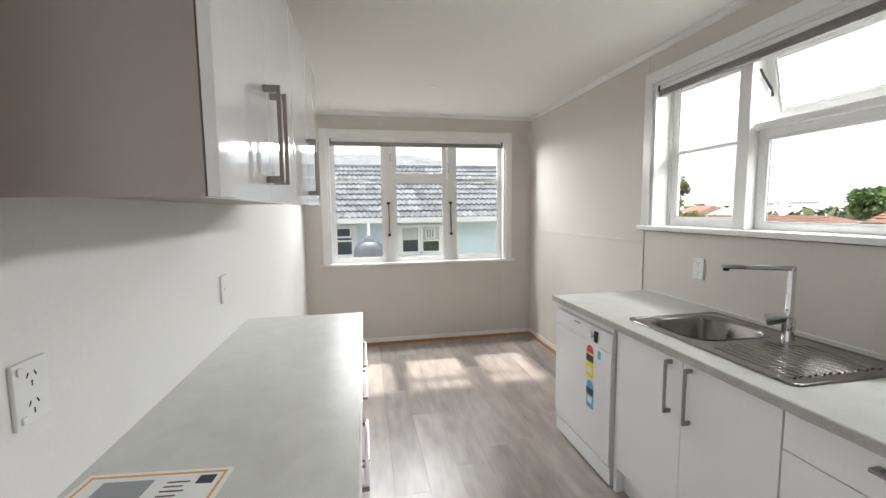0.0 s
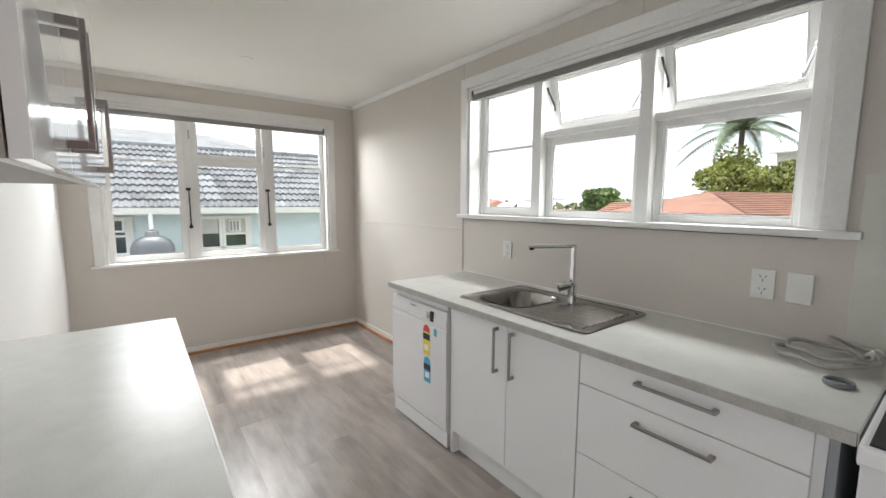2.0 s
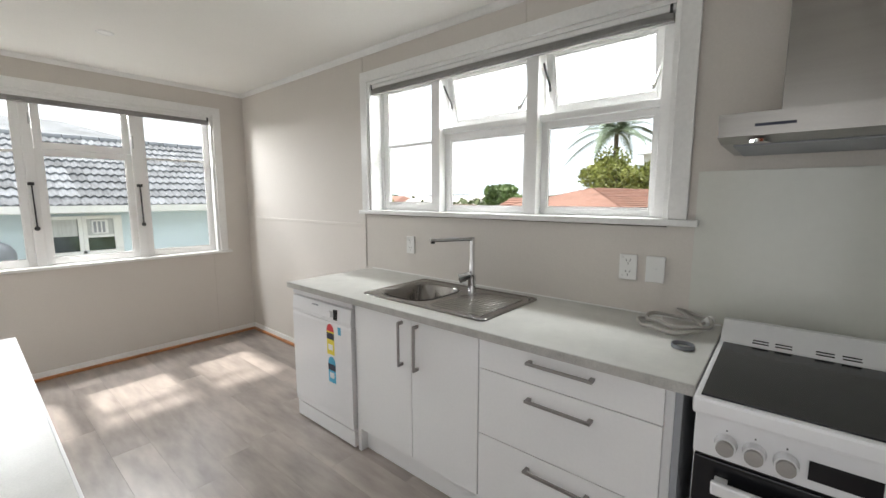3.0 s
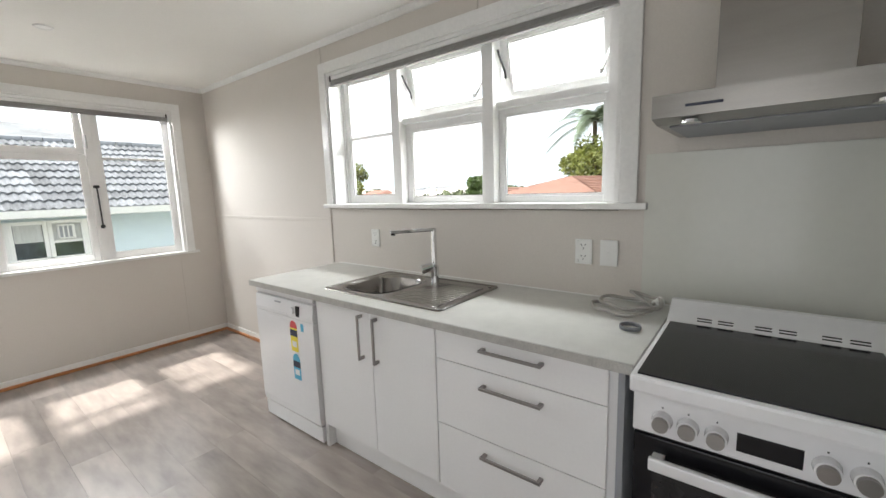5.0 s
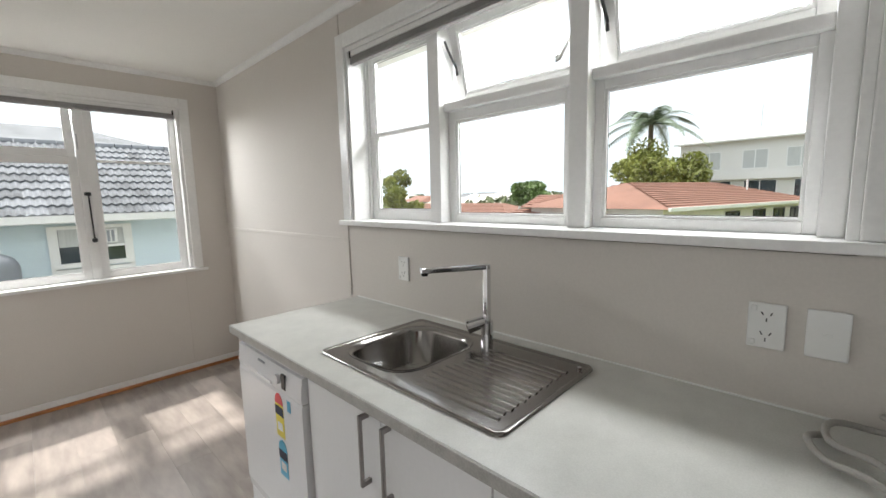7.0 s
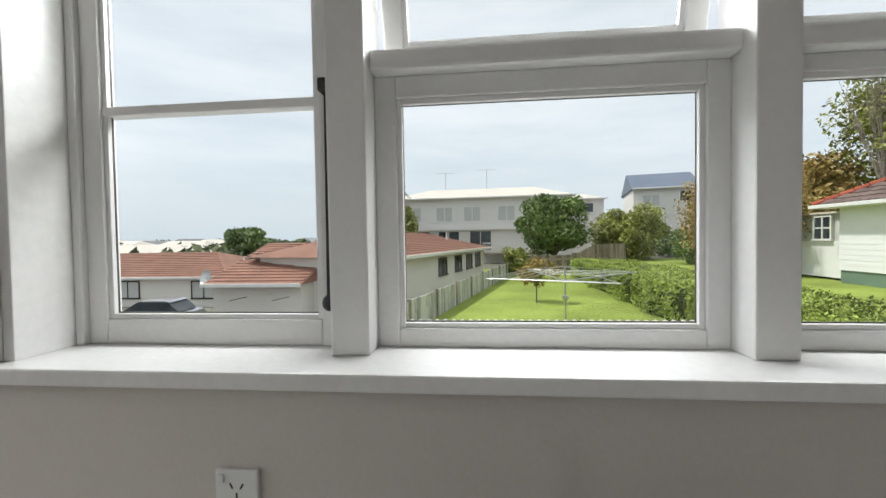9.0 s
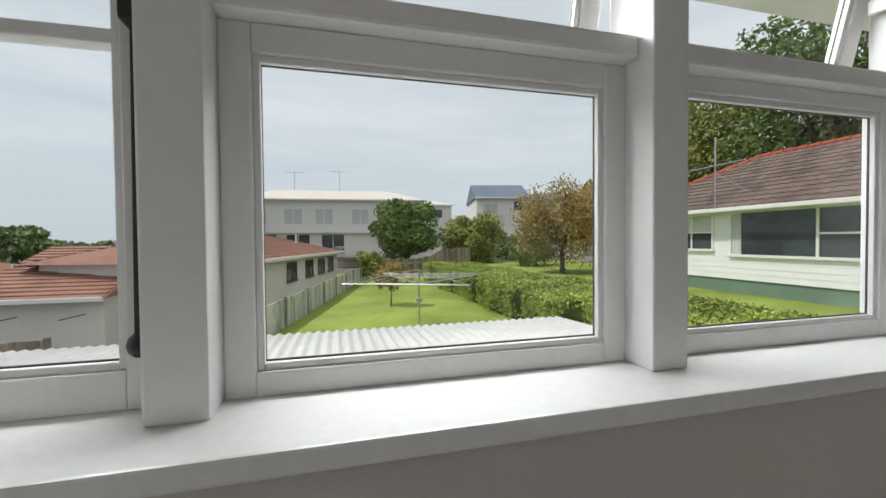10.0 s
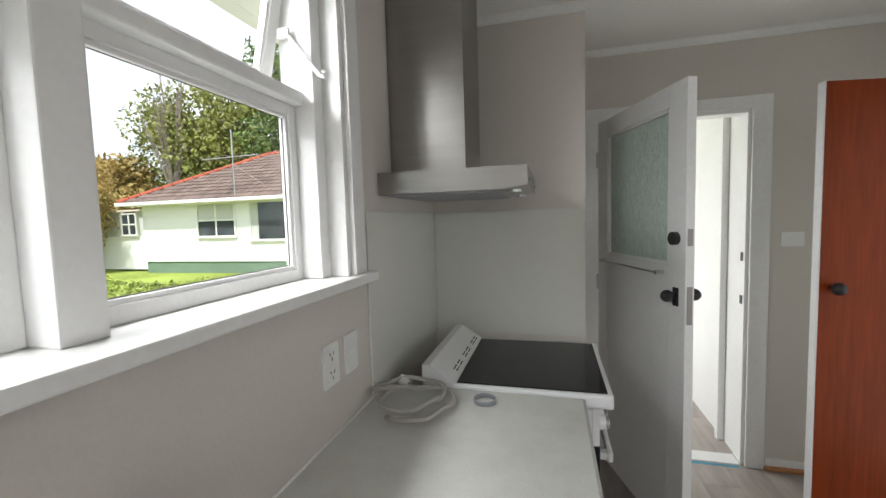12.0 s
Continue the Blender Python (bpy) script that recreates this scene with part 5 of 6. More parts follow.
vs = [bm.verts.new(p) for p in ((1.5, SHY + e, 2.58), (18.4 + e, SHY + e, 2.58), (18.4 + e, SHY - 7 - e, 2.58), (1.5, SHY - 7 - e, 2.58), (5.2, SHY - 3.5, zt), (14.4, SHY - 3.5, zt))]
for f in ((0, 1, 5, 4), (1, 2, 5), (2, 3, 4, 5), (3, 0, 4), (3, 2, 1, 0)):
    bm.faces.new([vs[i] for i in f])
part("roof", bm, M_TILE_BROWN, white)
sl = math.atan2(zt - 2.58, 3.5 + e)
tm2 = tile_mesh("roof_tile", 0.33, 0.40, 0.03, 1, 0.035)
tm2.materials.append(M_TILE_BROWN)
near, rest = [], []
for r_ in range(13):
    for c_ in range(56):
        u = 0.33 * c_ + 1.5
        up = r_ * 0.352
        lim = up * math.cos(sl) / (3.5 + e)
        if u < 1.5 + 3.7 * lim or u + 0.33 > 18.95 - 4.55 * lim:
            continue
        m = Matrix.Translation((u + 0.33, SHY + e + 0.02, 2.60)) @ Matrix.Rotation(math.pi, 4, "Z") @ Matrix.Rotation(sl, 4, "X") @ Matrix.Translation((0, up, 0))
        (near if 8.5 < u < 18 else rest).append(m)
pieces("roof_tile", tm2, M_TILE_BROWN, white, near[:300])
joined(tm2, rest + near[300:], "roof_tiles", M_TILE_BROWN, white)
bm = bmesh.new()
for p, q in (((18.95, SHY + e, 2.62), (14.4, SHY - 3.5, zt + 0.04)), ((5.2, SHY - 3.5, zt + 0.04), (14.4, SHY - 3.5, zt + 0.04))):
    p, q = Vector(p), Vector(q)
    n = int((q - p).length / 0.42)
    for k in range(n):
        cyl(bm, p.lerp(q, k / n), p.lerp(q, (k + 0.95) / n), 0.12, 0.10, 8)
part("ridge_caps", bm, M_RIDGE_RED, white, "red ridge caps")["kind"] = "stuff"
part("gutter", B(1.4, 19.05, SHY + e, SHY + e + 0.12, 2.46, 2.60, 0.02), M_TRIM, white, "white gutter")
part("soffit", B(1.5, 18.9, SHY, SHY + e, 2.44, 2.47), M_TRIM, white)
porch = part("porch", B(18.42, 21.6, SHY - 3.2, SHY - 0.5, -0.35, 1.15), M_BOARD_WHITE, white, "white lean-to porch")
part("porch_roof", B(18.42, 21.9, SHY - 3.4, SHY - 0.35, 2.28, 2.36), M_ROOFPALE, porch)
for a in (18.42, 19.3, 20.2, 21.5):
    part("post", B(a, a + 0.1, SHY - 0.6, SHY - 0.5, 1.15, 2.28), M_TRIM, porch)
part("glazing", B(18.52, 21.5, SHY - 0.56, SHY - 0.54, 1.15, 2.28), M_CURTAIN_REFLECTION, porch)
window_part(white, flip, 19.35, 20.15, 1.25, 2.15, 0.45, 2, transom=1.7)
part("far_wall", B(18.42, 21.6, SHY - 3.2, SHY - 3.1, 1.15, 2.28), M_BOARD_WHITE, porch)
ant = thing("tv_antenna", (13.1, SHY + 0.45, 2.5), "thin metal television antenna on a pole", "antenna")
part("pole", C((13.1, SHY + 0.45, 2.55), (13.1, SHY + 0.45, 5.2), 0.025, n=8), M_GALV, ant)
part("boom", C((12.2, SHY + 0.1, 4.25), (14.1, SHY + 0.9, 4.05), 0.018, n=6), M_GALV, ant)
for k in range(7):
    c = Vector((12.3, SHY + 0.15, 4.24)).lerp(Vector((14.0, SHY + 0.85, 4.06)), k / 6)
    part("element", C(c + Vector((0.22, -0.55, 0)), c + Vector((-0.22, 0.55, 0)), 0.009, n=5), M_GALV, ant)
part("brace", C((13.1, SHY + 0.45, 3.9), (14.0, SHY - 0.4, 3.05), 0.010, n=5), M_GALV, ant)
part("brace", C((13.1, SHY + 0.45, 3.9), (12.3, SHY - 0.4, 3.05), 0.010, n=5), M_GALV, ant)

# carport roof below the window
cp = thing("carport", (3.5, 1.6, gz(3.5, 1.6)), "low carport with a white corrugated sheet roof", "carport")
bm = bmesh.new()
rows = []
ny = 4.5 / 0.0127
for x, z in ((2.02, 0.90), (3.4, 0.845), (4.84, 0.79)):
    rows.append([bm.verts.new((x, -0.60 + k * 0.0127, z + 0.009 * math.cos(2 * math.pi * k / 6))) for k in range(int(ny))])
for a, b in zip(rows, rows[1:]):
    for k in range(len(a) - 1):
        bm.faces.new((a[k], b[k], b[k + 1], a[k + 1]))
ob = part("corrugated_sheet", bm, M_CARPORT, cp, "weathered white corrugated roofing", smooth=True)
ob.modifiers.new("thick", "SOLIDIFY").thickness = 0.004
for y in (-0.5, 1.6, 3.8):
    part("post", B(4.6, 4.69, y - 0.045, y + 0.045, gz(4.6, y) - 0.05, 0.70), M_TIMBER, cp)
part("beam", B(4.58, 4.71, -0.55, 3.85, 0.64, 0.765), M_TIMBER, cp)
part("beam", B(2.05, 2.15, -0.55, 3.85, 0.74, 0.88), M_TIMBER, cp)

# hedge
hedge = thing("hedge", (16, -5.3, -1.2), "thick clipped bright green hedge along the lawn", "hedge")
def hedge_y(x):
    return -4.35 + 0.25 * math.sin(x * 0.35) * 0.4
# Solid core coloured dark as the shade seen through the leaves.
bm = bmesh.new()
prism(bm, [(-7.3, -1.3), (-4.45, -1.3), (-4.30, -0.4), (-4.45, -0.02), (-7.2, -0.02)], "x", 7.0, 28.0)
part("core", bm, M_HEDGESHADE, hedge)
n = 64000
xs = 6.9 + 21.2 * nrng.uniform(0, 1, n) ** 1.25
face = nrng.uniform(0, 1, n)
ys = np.where(face < 0.45, -4.33 + nrng.normal(0, 0.07, n), -7.35 + 3.05 * nrng.uniform(0, 1, n))
zs = np.where(face < 0.45, -1.15 + 1.16 * nrng.uniform(0, 1, n) ** 0.8, 0.0 + nrng.normal(0, 0.045, n))
ys += 0.12 * np.sin(xs * 1.7) + 0.06 * np.sin(xs * 4.1)
zs += 0.05 * np.sin(xs * 1.1 + ys * 2)
tagged(link(leaf_mesh("foliage", np.stack([xs, ys, zs], axis=1), 0.048, M_HEDGE), "foliage", hedge), kind="stuff")

# grass blades on the lawn
n = 42000
xs = 6 + 26 * nrng.uniform(0, 1, n) ** 1.3
ys = -4.2 + nrng.uniform(0, 1, n) * 7.5
zs = np.array([gz(a, b) for a, b in zip(xs, ys)]) + 0.02
me = leaf_mesh("grass", np.stack([xs, ys, zs], axis=1), 0.012, M_GRASS, flat=-0.8)
ob = new("grass", me)
tagged(ob, "short green lawn grass", "grass", kind="stuff")

# rotary clothesline
cl = thing("rotary_clothesline", (14.34, -1.18, -1.2), "rotary clothesline with thin metal arms", "clothesline")
px, py = 14.34, -1.18
part("pole", C((px, py, -1.25), (px, py, 0.60), 0.03, n=10), M_GALV, cl)
part("winder", B(px - 0.06, px + 0.06, py - 0.09, py + 0.09, -0.48, -0.34, 0.02), M_GALV, cl)
for k in range(4):
    a = math.pi * k / 2 + 0.35
    tip = (px + 2.65 * math.cos(a), py + 2.65 * math.sin(a), 0.30)
    part("arm", C((px, py, 0.12), tip, 0.022, n=7), M_GALV, cl)
    part("stay", C((px, py, 0.58), tip, 0.008, n=5), M_GALV, cl)
    b = a + math.pi / 2
    for s in (1.0, 0.85, 0.7, 0.55):
        part("line", C((px + 2.65 * s * math.cos(a), py + 2.65 * s * math.sin(a), 0.12 + 0.18 * s), (px + 2.65 * s * math.cos(b), py + 2.65 * s * math.sin(b), 0.12 + 0.18 * s), 0.009, n=4), M_GALV, cl)

# fences
def fence(name, p, q, height, mat, label, step=0.155, posts=2.4, top=True):
    p, q = Vector(p), Vector(q)
    d = (q - p)
    length = d.length
    ang = math.atan2(d.y, d.x)
    t = thing(name, (p.x, p.y, gz(p.x, p.y)), label, "fence")
    me = mesh_of("paling", B(0, step - 0.005, -0.012, 0.012, -0.15, height, 0.002))
    me.materials.append(mat)
    places = []
    r = random.Random(3)
    k = 0
    while k * step < length:
        c = p.lerp(q, k * step / length)
        places.append(Matrix.Translation((c.x, c.y, gz(c.x, c.y) + r.uniform(-0.02, 0.02))) @ Matrix.Rotation(ang, 4, "Z"))
        k += 1
    pieces("paling", me, mat, t, places)
    for i in range(int(length / posts) + 1):
        c = p.lerp(q, min(1, i * posts / length))
        part("post", B(c.x - 0.06, c.x + 0.06, c.y - 0.06, c.y + 0.06, gz(c.x, c.y) - 0.2, gz(c.x, c.y) + height + 0.06, 0.005), M_TIMBER, t)
    if top:
        m = Matrix.Translation((p.x, p.y, 0)) @ Matrix.Rotation(ang, 4, "Z")
        z0, z1 = gz(p.x, p.y), gz(q.x, q.y)
        part("rail", B(0, length, -0.05, -0.014, min(z0, z1) + height * 0.72, min(z0, z1) + height * 0.82, 0.003, m), M_TIMBER, t)
    return t
fence("boundary_fence", (10.5, 4.1), (31.0, -0.55), 0.92, M_FENCEGREY, "stained pale grey paling fence beside the lawn", top=False)
fence("timber_fence", (13.9, 8.6), (13.2, 24.0), 1.78, M_TIMBER, "weathered brown timber driveway fence")
fence("back_fence", (31.2, -0.7), (32.4, -9.0), 1.35, M_TIMBER, "dark timber fence at the end of the lawn")


def house(name, m, L, D, z0, ze, zr, wall, roof, label, hip=2.5, over=0.45, courses=0, gable=False):
    """A block L long in u and D deep in v with a hip or gable roof; its front is v = 0."""
    o = m.translation
    t = thing(name, (o.x, o.y, z0), label, "house")
    part("wall", B(0, L, 0, D, z0, ze, 0, m), wall, t)
    bm = bmesh.new()
    hu = 0.0 if gable else hip
    ou = 0.2 if gable else over
    vs = [bm.verts.new(m @ Vector(p)) for p in ((-ou, -over, ze), (L + ou, -over, ze), (L + ou, D + over, ze), (-ou, D + over, ze), (hu - ou, D / 2, zr), (L - hu + ou, D / 2, zr))]
    for f in ((0, 1, 5, 4), (1, 2, 5), (2, 3, 4, 5), (3, 0, 4), (3, 2, 1, 0)):
        bm.faces.new([vs[i] for i in f])
    part("roof", bm, roof, t)
    if courses:
        sl_ = math.atan2(zr - ze, D / 2 + over)
        run = math.hypot(zr - ze, D / 2 + over)
        bm = bmesh.new()
        for side in (0, 1):
            for k in range(courses):
                f0 = k / courses
                a, b = -ou + hu * f0 + (0.05 if gable else 0.15), L + ou - hu * f0 - (0.05 if gable else 0.15)
                s0, s1 = run * k / courses, run * (k + 1) / courses
                def pt(u, s, up):
                    v = -over + s * math.cos(sl_)
                    v = v if side == 0 else D - v
                    return m @ Vector((u, v, ze + s * math.sin(sl_) + up))
                nseg = 1
                q = [bm.verts.new(p) for p in (pt(a, s0, 0.055), pt(b, s0, 0.055), pt(b - hu / courses, s1, 0.012), pt(a + hu / courses, s1, 0.012), pt(a, s0, 0.0), pt(b, s0, 0.0))]
                bm.faces.new((q[0], q[1], q[2], q[3]))
                bm.faces.new((q[4], q[5], q[1], q[0]))
        part("tile_courses", bm, roof, t)["kind"] = "stuff"
    part("gutter", B(-ou, L + ou, -over - 0.10, -over, ze - 0.08, ze + 0.06, 0.01, m), M_TRIM, t)
    part("fascia", B(-ou, L + ou, D + over, D + over + 0.04, ze - 0.1, ze + 0.05, 0, m), M_TRIM, t)
    return t


# red roofed houses beyond the boundary fence
mC = at_house(17.2, 4.9, -14.9)
hC = house("red_roof_house", mC, 13.8, 7.0, -2.9, 0.80, 1.90, M_CREAM, M_TILE_RED, "cream house with a terracotta tiled roof", hip=3.2, courses=14)
for u in (4.8, 7.4, 9.6, 11.6):
    window_part(hC, mC, u, u + 1.1, -0.35, 0.45, 0.0, 2, fm=M_BLACK)
part("vent_pipe", C(mC @ Vector((11.0, 1.8, 1.3)), mC @ Vector((11.0, 1.8, 2.0)), 0.05, n=8), M_TRIM, hC)
mA = Matrix.Translation((17.0, 12.6, 0)) @ Matrix.Rotation(radians(-90), 4, "Z")
hA = house("red_roof_garage", mA, 3.8, 9.5, -2.9, -0.22, 1.40, M_CREAM, M_TILE_RED, "cream gabled wing with a terracotta tiled roof", gable=True, courses=16)
bm = bmesh.new()
prism(bm, [(17.0, -0.24), (26.5, -0.24), (21.75, 1.36)], "y", 8.82, 8.86)
part("gable_wall", bm, M_CREAM, hA)
for y in (9.3, 11.1):
    part("wall_bracket", C((16.98, y, -0.75), (16.55, y + 0.5, -0.85), 0.015, n=6), M_BLACK, hA)
mB = Matrix.Translation((26.0, 37.0, 0)) @ Matrix.Rotation(radians(-90), 4, "Z")
hB = house("red_roof_house", mB, 19.0, 9.0, -3.6, -0.75, 0.75, M_CREAM, M_TILE_RED, "long cream house with a terracotta hip roof", hip=4.0, courses=14)
for u in (11.2, 16.6):
    window_part(hB, mB, u, u + 1.6, -2.1, -1.05, 0.0, 2, fm=M_BLACK, pm=M_CURTAIN_REFLECTION)
dish = thing("satellite_dish", (25.3, 18.9, -1.0), "grey satellite dish on a wall bracket", "satellite dish")
bm = bmesh.new()
dmx = look((25.2, 18.9, -0.7), (18.0, 21.5, 2.0))
loft(bm, [[dmx @ Vector((r * math.cos(a), r * math.sin(a), -z)) for a in (2 * math.pi * k / 20 for k in range(20))] for r, z in ((0.50, 0.0), (0.36, -0.07), (0.18, -0.11), (0.02, -0.12))])
part("reflector", bm, M_GALV, dish, smooth=True)
part("bracket", C((25.2, 18.9, -0.7), (26.0, 18.9, -1.1), 0.03, n=6), M_GALV, dish)
part("feed_arm", C((25.2, 18.9, -1.0), (24.5, 19.2, -0.6), 0.02, n=6), M_GALV, dish)

# townhouses
hD2 = house("townhouses", Matrix.Translation((45.1, 11.3, 0)) @ Matrix.Rotation(radians(-94), 4, "Z"), 19.0, 8.0, -3.0, 5.75, 7.15, M_GREYHOUSE, M_ROOFPALE, "grey two-storey townhouse block with a pale hip roof", hip=4)
m2 = Matrix.Translation((45.1, 11.3, 0)) @ Matrix.Rotation(radians(-94), 4, "Z")
# Upper panes are coloured pale in place of the reflections on their glass.
for u in (1.6, 5.0, 8.0, 11.6, 14.3, 16.6):
    window_part(hD2, m2, u, u + 1.7, 3.3, 4.8, 0.0, 2, pm=M_CURTAIN_REFLECTION)
for u in (2.0, 5.2, 8.6):
    window_part(hD2, m2, u, u + 2.2, 0.2, 2.2, 0.0, 2)
part("belt_board", B(0, 19.0, -0.5, 0.02, 2.35, 2.75, 0, m2), M_GREYHOUSE, hD2)
rail = part("balcony", B(10.0, 15.4, -1.6, 0.0, -0.25, -0.05, 0, m2), M_TIMBER, hD2, "timber balcony with balusters")
part("handrail", B(10.0, 15.4, -1.62, -1.54, 0.92, 1.0, 0, m2), M_TRIM, rail)
for k in range(26):
    part("baluster", B(10.05 + 0.21 * k, 10.11 + 0.21 * k, -1.6, -1.56, -0.05, 0.92, 0, m2), M_TRIM, rail)
mE = Matrix.Translation((55.5, -7.6, 0)) @ Matrix.Rotation(radians(-95), 4, "Z")
hE = house("townhouse", mE, 6.5, 8, -3.0, 6.3, 7.3, M_GREYHOUSE, M_ROOFPALE, "pale two-storey townhouse with a hip roof", hip=2.5)
window_part(hE, mE, 0.8, 1.9, 4.4, 5.6, 0.0, 1)
window_part(hE, mE, 3.6, 5.2, 4.6, 5.7, 0.0, 1)
mF = Matrix.Translation((46.2, -14.6, 0)) @ Matrix.Rotation(radians(-102), 4, "Z")
hF = house("townhouse", mF, 6.2, 9.0, -2.0, 6.4, 8.5, M_GREYHOUSE, M_ROOFBLUE, "pale townhouse with a slate blue gable roof", gable=True)
window_part(hF, mF, 0.9, 2.5, 4.5, 5.7, 0.0, 2, pm=M_CURTAIN_REFLECTION)
window_part(hF, mF, 4.4, 5.4, 5.0, 6.0, 0.0, 1)
window_part(hF, mF, 1.6, 2.4, 0.6, 2.2, 0.0, 1)
mF2 = Matrix.Translation((43.7, -20.4, 0)) @ Matrix.Rotation(radians(-102), 4, "Z")
hF2 = house("townhouse", mF2, 6.0, 8.0, -2.0, 5.4, 7.2, M_GREYHOUSE, M_ROOFBLUE, "pale townhouse wing with a slate blue roof", gable=True)
window_part(hF2, mF2, 0.8, 2.6, 3.3, 4.7, 0.0, 2)
for u, z in ((5.4, 6.8), (10.2, 7.0)):
    a = thing("tv_antenna", m2 @ Vector((u, 4, z)), "small distant roof antenna", "antenna")
    b = m2 @ Vector((u, 4, z))
    part("pole", C(b - Vector((0, 0, 0.3)), b + Vector((0, 0, 2.4)), 0.03, n=6), M_GALV, a)
    part("boom", C(b + Vector((0, -1.0, 2.3)), b + Vector((0, 1.0, 2.3)), 0.02, n=5), M_GALV, a)
    for k in range(5):
        part("element", C(b + Vector((-0.4, -0.9 + 0.45 * k, 2.25)), b + Vector((0.4, -0.9 + 0.45 * k, 2.35)), 0.014, n=4), M_GALV, a)


# cars by the drive
def car(x, y, z, angle, paint, label):
    m = Matrix.Translation((x, y, z)) @ Matrix.Rotation(radians(angle), 4, "Z")
    t = thing("car", (x, y, z), label, "car")
    bm = bmesh.new()
    prism(bm, [(-2.15, 0.28), (-2.2, 0.62), (-2.05, 0.86), (-1.55, 0.95), (1.0, 0.95), (1.95, 0.82), (2.2, 0.62), (2.2, 0.28)], "y", -0.86, 0.86)
    bmesh.ops.transform(bm, matrix=m, verts=bm.verts)
    part("body", bm, paint, t)
    bm = bmesh.new()
    prism(bm, [(-1.75, 0.95), (-1.25, 1.40), (0.15, 1.44), (0.95, 0.95)], "y", -0.74, 0.74)
    bmesh.ops.transform(bm, matrix=m, verts=bm.verts)
    part("glasshouse", bm, M_DARKPANE, t, "dark tinted windows")
    bm = bmesh.new()
    prism(bm, [(-1.35, 1.40), (-1.1, 1.46), (0.05, 1.48), (0.25, 1.42)], "y", -0.72, 0.72)
    bmesh.ops.transform(bm, matrix=m, verts=bm.verts)
    part("roof_panel", bm, paint, t)
    for u in (-1.35, 1.35):
        for s in (-1, 1):
            w = part("wheel", C(m @ Vector((u, s * 0.70, 0.31)), m @ Vector((u, s * 0.88, 0.31)), 0.31, n=20), M_RUBBER, t)
            part("rim", C(m @ Vector((u, s * 0.875, 0.31)), m @ Vector((u, s * 0.89, 0.31)), 0.19, n=14), M_GALV, w)
    return t
car(19.5, 17.6, gz(19.5, 17.6), 97, M_CARPAINT, "silver car parked behind the timber fence")
car(10.6, 12.6, gz(10.6, 12.6), 100, M_CARWHITE, "white car parked in front of the timber fence")

# trees
tree("garden_tree", 34.0, -4.2, -1.3, 6.1, 3.0, M_LEAF_DARK, "round dark green garden tree", 16000, 0.15, 40, 0.2, 0.2, seed=3)
tree("garden_tree", 35.5, -10.6, -1.3, 5.1, 3.0, M_LEAF_MID, "yellow-green rounded garden tree", 16000, 0.15, 38, 0.18, 0.12, seed=5)
tree("weeping_tree", 22.5, -11.4, -0.6, 6.2, 2.7, M_LEAF_RUST, "weeping tree in rusty autumn leaf", 16000, 0.10, 40, 0.16, 0.25, droop=0.9, seed=8)
tree("young_tree", 18.15, -0.77, -1.2, 1.75, 0.95, M_LEAF_RUST, "small young tree with reddish leaves", 1600, 0.08, 14, 0.03, 0.45, seed=2)
tree("shrub", 30.5, -1.0, -1.3, 2.2, 1.3, M_LEAF_MID, "loose green and orange shrub by the fence", 2200, 0.12, 14, 0.05, 0.1, seed=12)
tree("shrub", 29.5, -13.0, -0.6, 2.0, 2.2, M_LEAF_DARK, "low dark green shrubs", 3000, 0.14, 18, 0.05, 0.1, seed=14)
tree("shrub", 39.0, -16.0, -0.9, 2.6, 3.0, M_LEAF_DARK, "dark green bank of shrubs", 3000, 0.18, 18, 0.06, 0.1, seed=15)
tree("tall_tree", 24.5, -24.0, -0.5, 13.0, 5.6, M_LEAF_MID, "tall yellowing tree behind the white house", 22000, 0.17, 50, 0.3, 0.2, seed=21)
tree("tall_tree", 17.0, -25.0, -0.5, 15.5, 6.0, M_LEAF_DARK, "tall dark green tree behind the white house", 22000, 0.17, 50, 0.3, 0.2, seed=22)
tree("tall_tree", 30.0, -20.0, -0.5, 7.0, 4.0, M_LEAF_RUST, "autumn-tinted tree beside the porch", 8000, 0.2, 36, 0.25, 0.12, seed=23)
tree("bare_tree", 24.5, -19.5, -0.5, 13.0, 2.0, M_TWIG, "tall bare grey twiggy tree", 0, 0.1, 26, 0.12, 0.3, seed=25, bare=True)
tree("conifer", 27.0, 31.5, -3.2, 7.4, 2.2, M_LEAF_MID, "yellow-green conifer behind the red roofs", 6000, 0.2, 28, 0.15, 0.1, seed=31)
tree("far_tree", 62.0, 38.0, -5, 9.0, 4.5, M_LEAF_DARK, "spreading dark green distant tree", 5000, 0.35, 22, 0.25, 0.5, squash=0.4, seed=33)
tree("backyard_tree", -4.5, 26.0, -2.5, 9.0, 3.0, M_LEAF_DARK, "tree showing over the grey tiled roof", 4000, 0.25, 20, 0.2, 0.3, seed=35)
tree("round_tree", 36.5, 10.8, -3.0, 8.9, 3.5, M_LEAF_MID, "round green tree under the palm", 15000, 0.20, 46, 0.2, 0.12, seed=37)

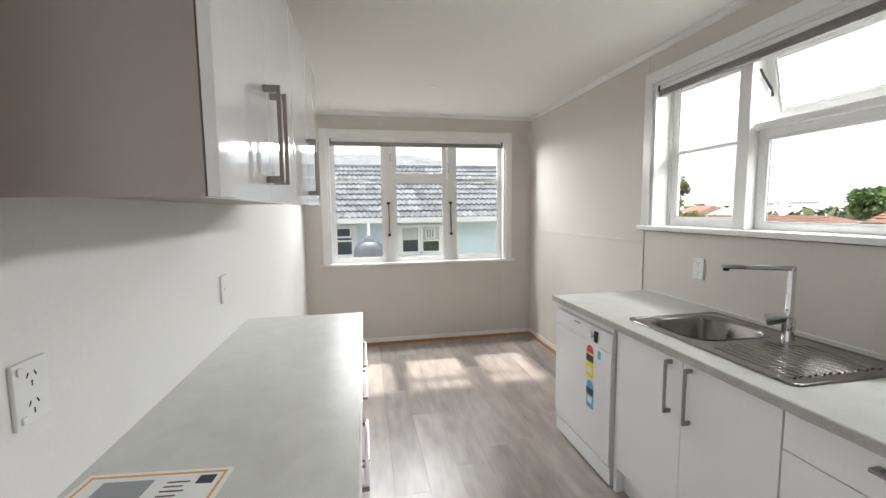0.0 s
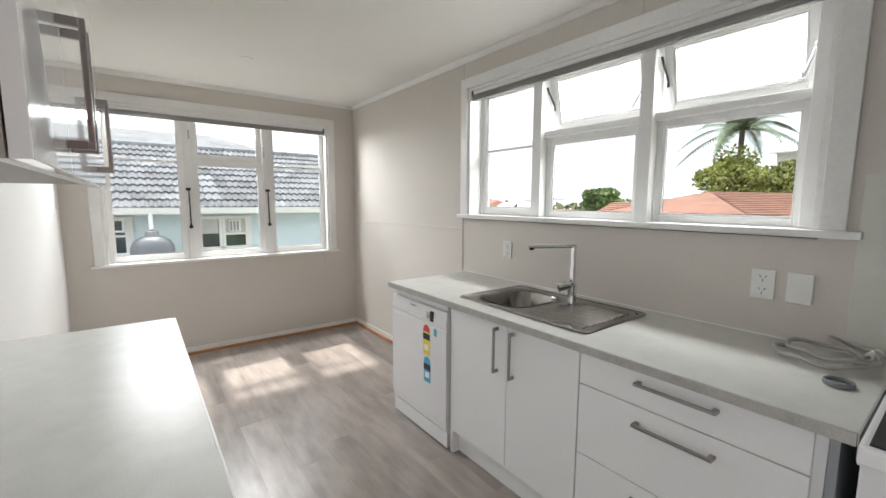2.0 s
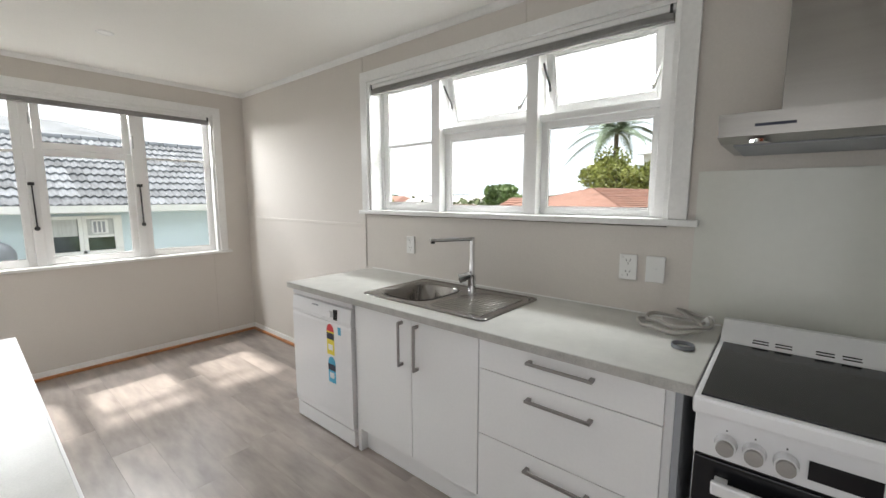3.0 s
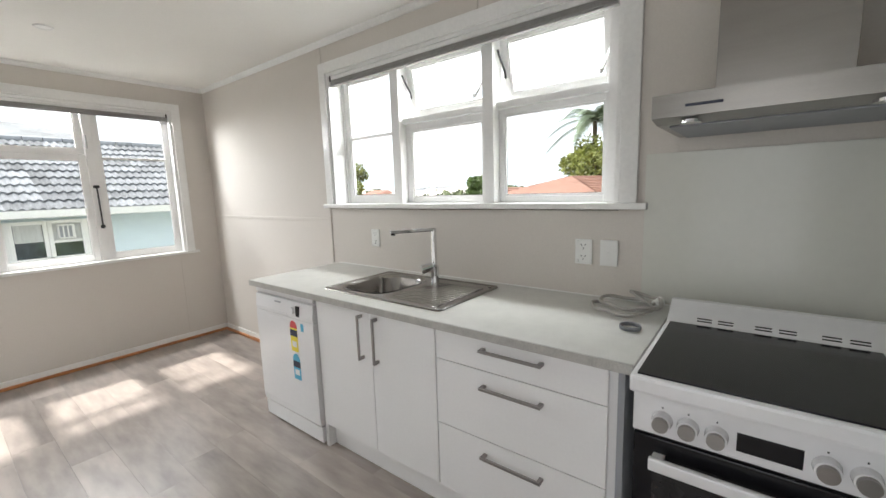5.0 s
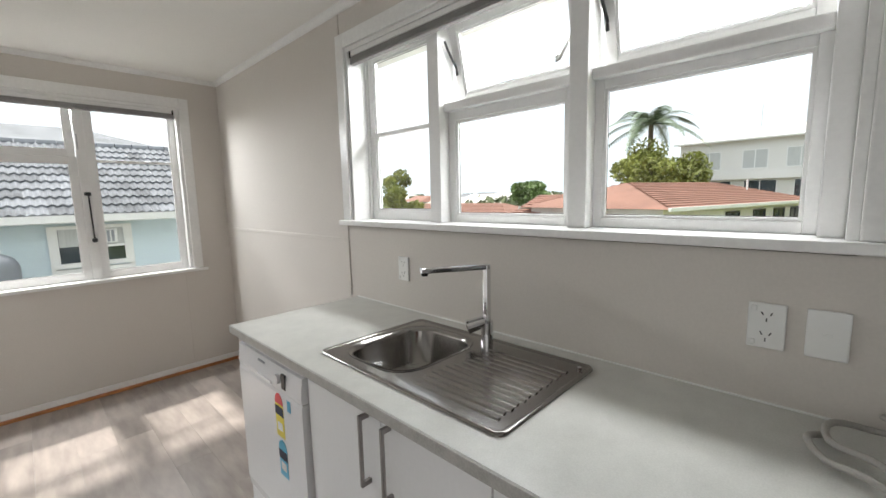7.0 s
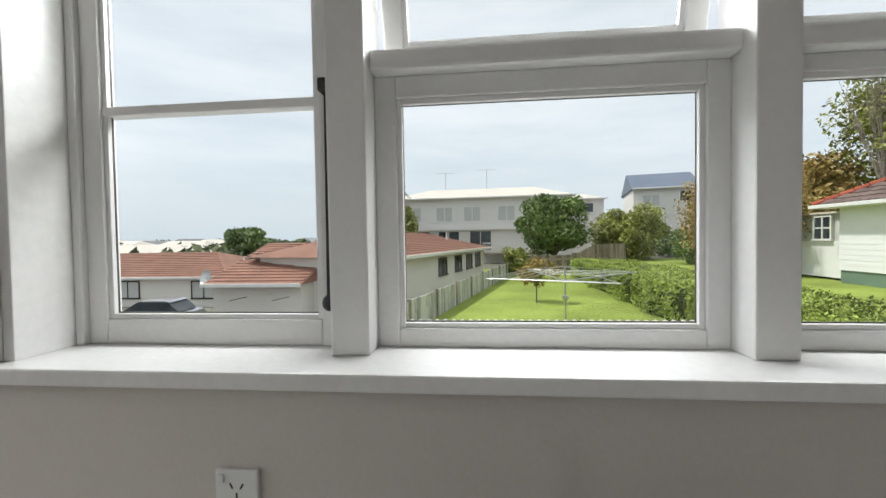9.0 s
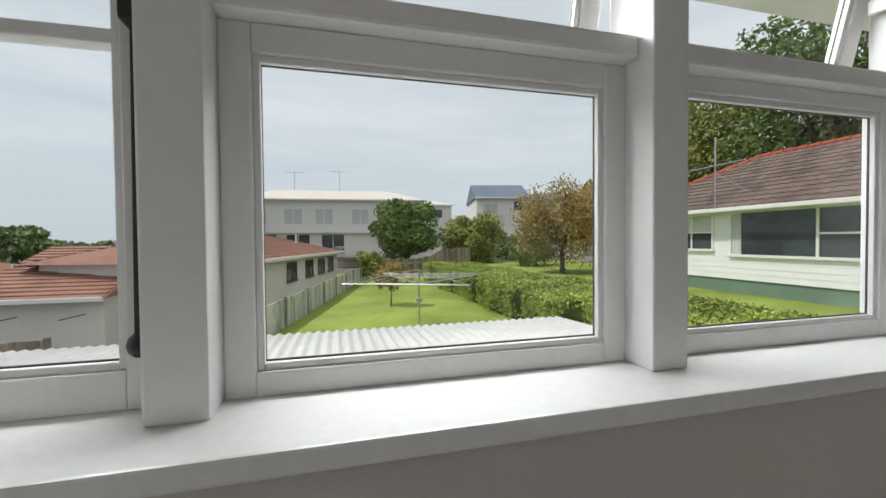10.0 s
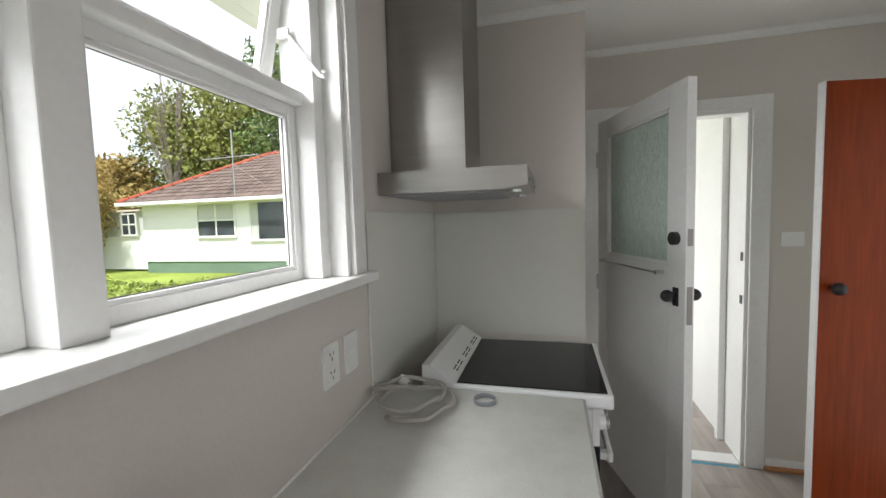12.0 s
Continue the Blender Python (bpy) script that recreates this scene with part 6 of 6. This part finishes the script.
palm = thing("palm_tree", (38.5, 12.0, -3.0), "tall palm with arching feathery fronds", "palm")
bm = bmesh.new()
cyl(bm, (38.5, 12.0, -3.0), (38.5, 12.0, 7.1), 0.26, 0.20, 10)
part("trunk", bm, M_BARK, palm)
pr = random.Random(6)
for k in range(26):
    a = 2 * math.pi * k / 26 * 1.618 * 2
    lift = pr.uniform(0.1, 1.25)
    length = pr.uniform(3.6, 4.8)
    bm = bmesh.new()
    prev = None
    side = Vector((-math.sin(a), math.cos(a), 0))
    for s in range(15):
        f = s / 14
        r = length * f * (math.cos(lift) * 0.9 + 0.25)
        z = 7.1 + length * (math.sin(lift) * f - 0.75 * f * f)
        c = Vector((38.5 + r * math.cos(a), 12.0 + r * math.sin(a), z))
        if prev is not None:
            w = 0.85 * math.sin(math.pi * (0.1 + 0.85 * f))
            for sg in (-1, 1):
                for q in (0.0, 0.5):
                    b = prev.lerp(c, q)
                    tip = b + side * sg * w + (c - prev) * 0.8 + Vector((0, 0, -0.30 * w))
                    bm.faces.new([bm.verts.new(p) for p in (b, b + (c - prev) * 0.5, tip)])
        prev = c
    part("frond", bm, M_LEAF_PALM, palm)

# distance: low suburb of roofs and tree belts
r = random.Random(17)
for k in range(46):
    d = r.uniform(75, 260)
    a = radians(r.uniform(-30, 62))
    x, y = d * math.cos(a), d * math.sin(a)
    if x < 65 and y < 30:
        continue
    w, dd = r.uniform(9, 16), r.uniform(7, 10)
    zt = -4.2 + d * 0.012
    house("distant_house", Matrix.Translation((x, y, 0)) @ Matrix.Rotation(radians(r.uniform(-120, -60)), 4, "Z"), w, dd, zt - 6, zt + 2.6, zt + 4.4, M_FARHOUSE, r.choice([M_TILE_RED, M_ROOFPALE, M_TILE_GREY, M_ROOFPALE]), "small distant suburban house", hip=2.5)["group"] = "distant suburb"
belt = thing("distant_trees", (120, 60, -4), "belts of distant suburban trees", "trees", kind="stuff")
pts, sz = [], []
for k in range(280):
    d = 62 + 300 * r.random() ** 1.3
    a = radians(r.uniform(-32, 66))
    x, y = d * math.cos(a), d * math.sin(a)
    rad = r.uniform(2.5, 6.5)
    zt = -3.2 + d * 0.011
    q = nrng.normal(size=(240, 3))
    q /= np.linalg.norm(q, axis=1)[:, None]
    q *= rad * nrng.uniform(0.5, 1.05, size=(240, 1))
    q[:, 2] *= 0.55
    pts.append(q + np.array((x, y, zt)))
tagged(link(leaf_mesh("tree_belt", np.concatenate(pts), 1.0, M_FARTREE), "tree_belt", belt), kind="stuff")
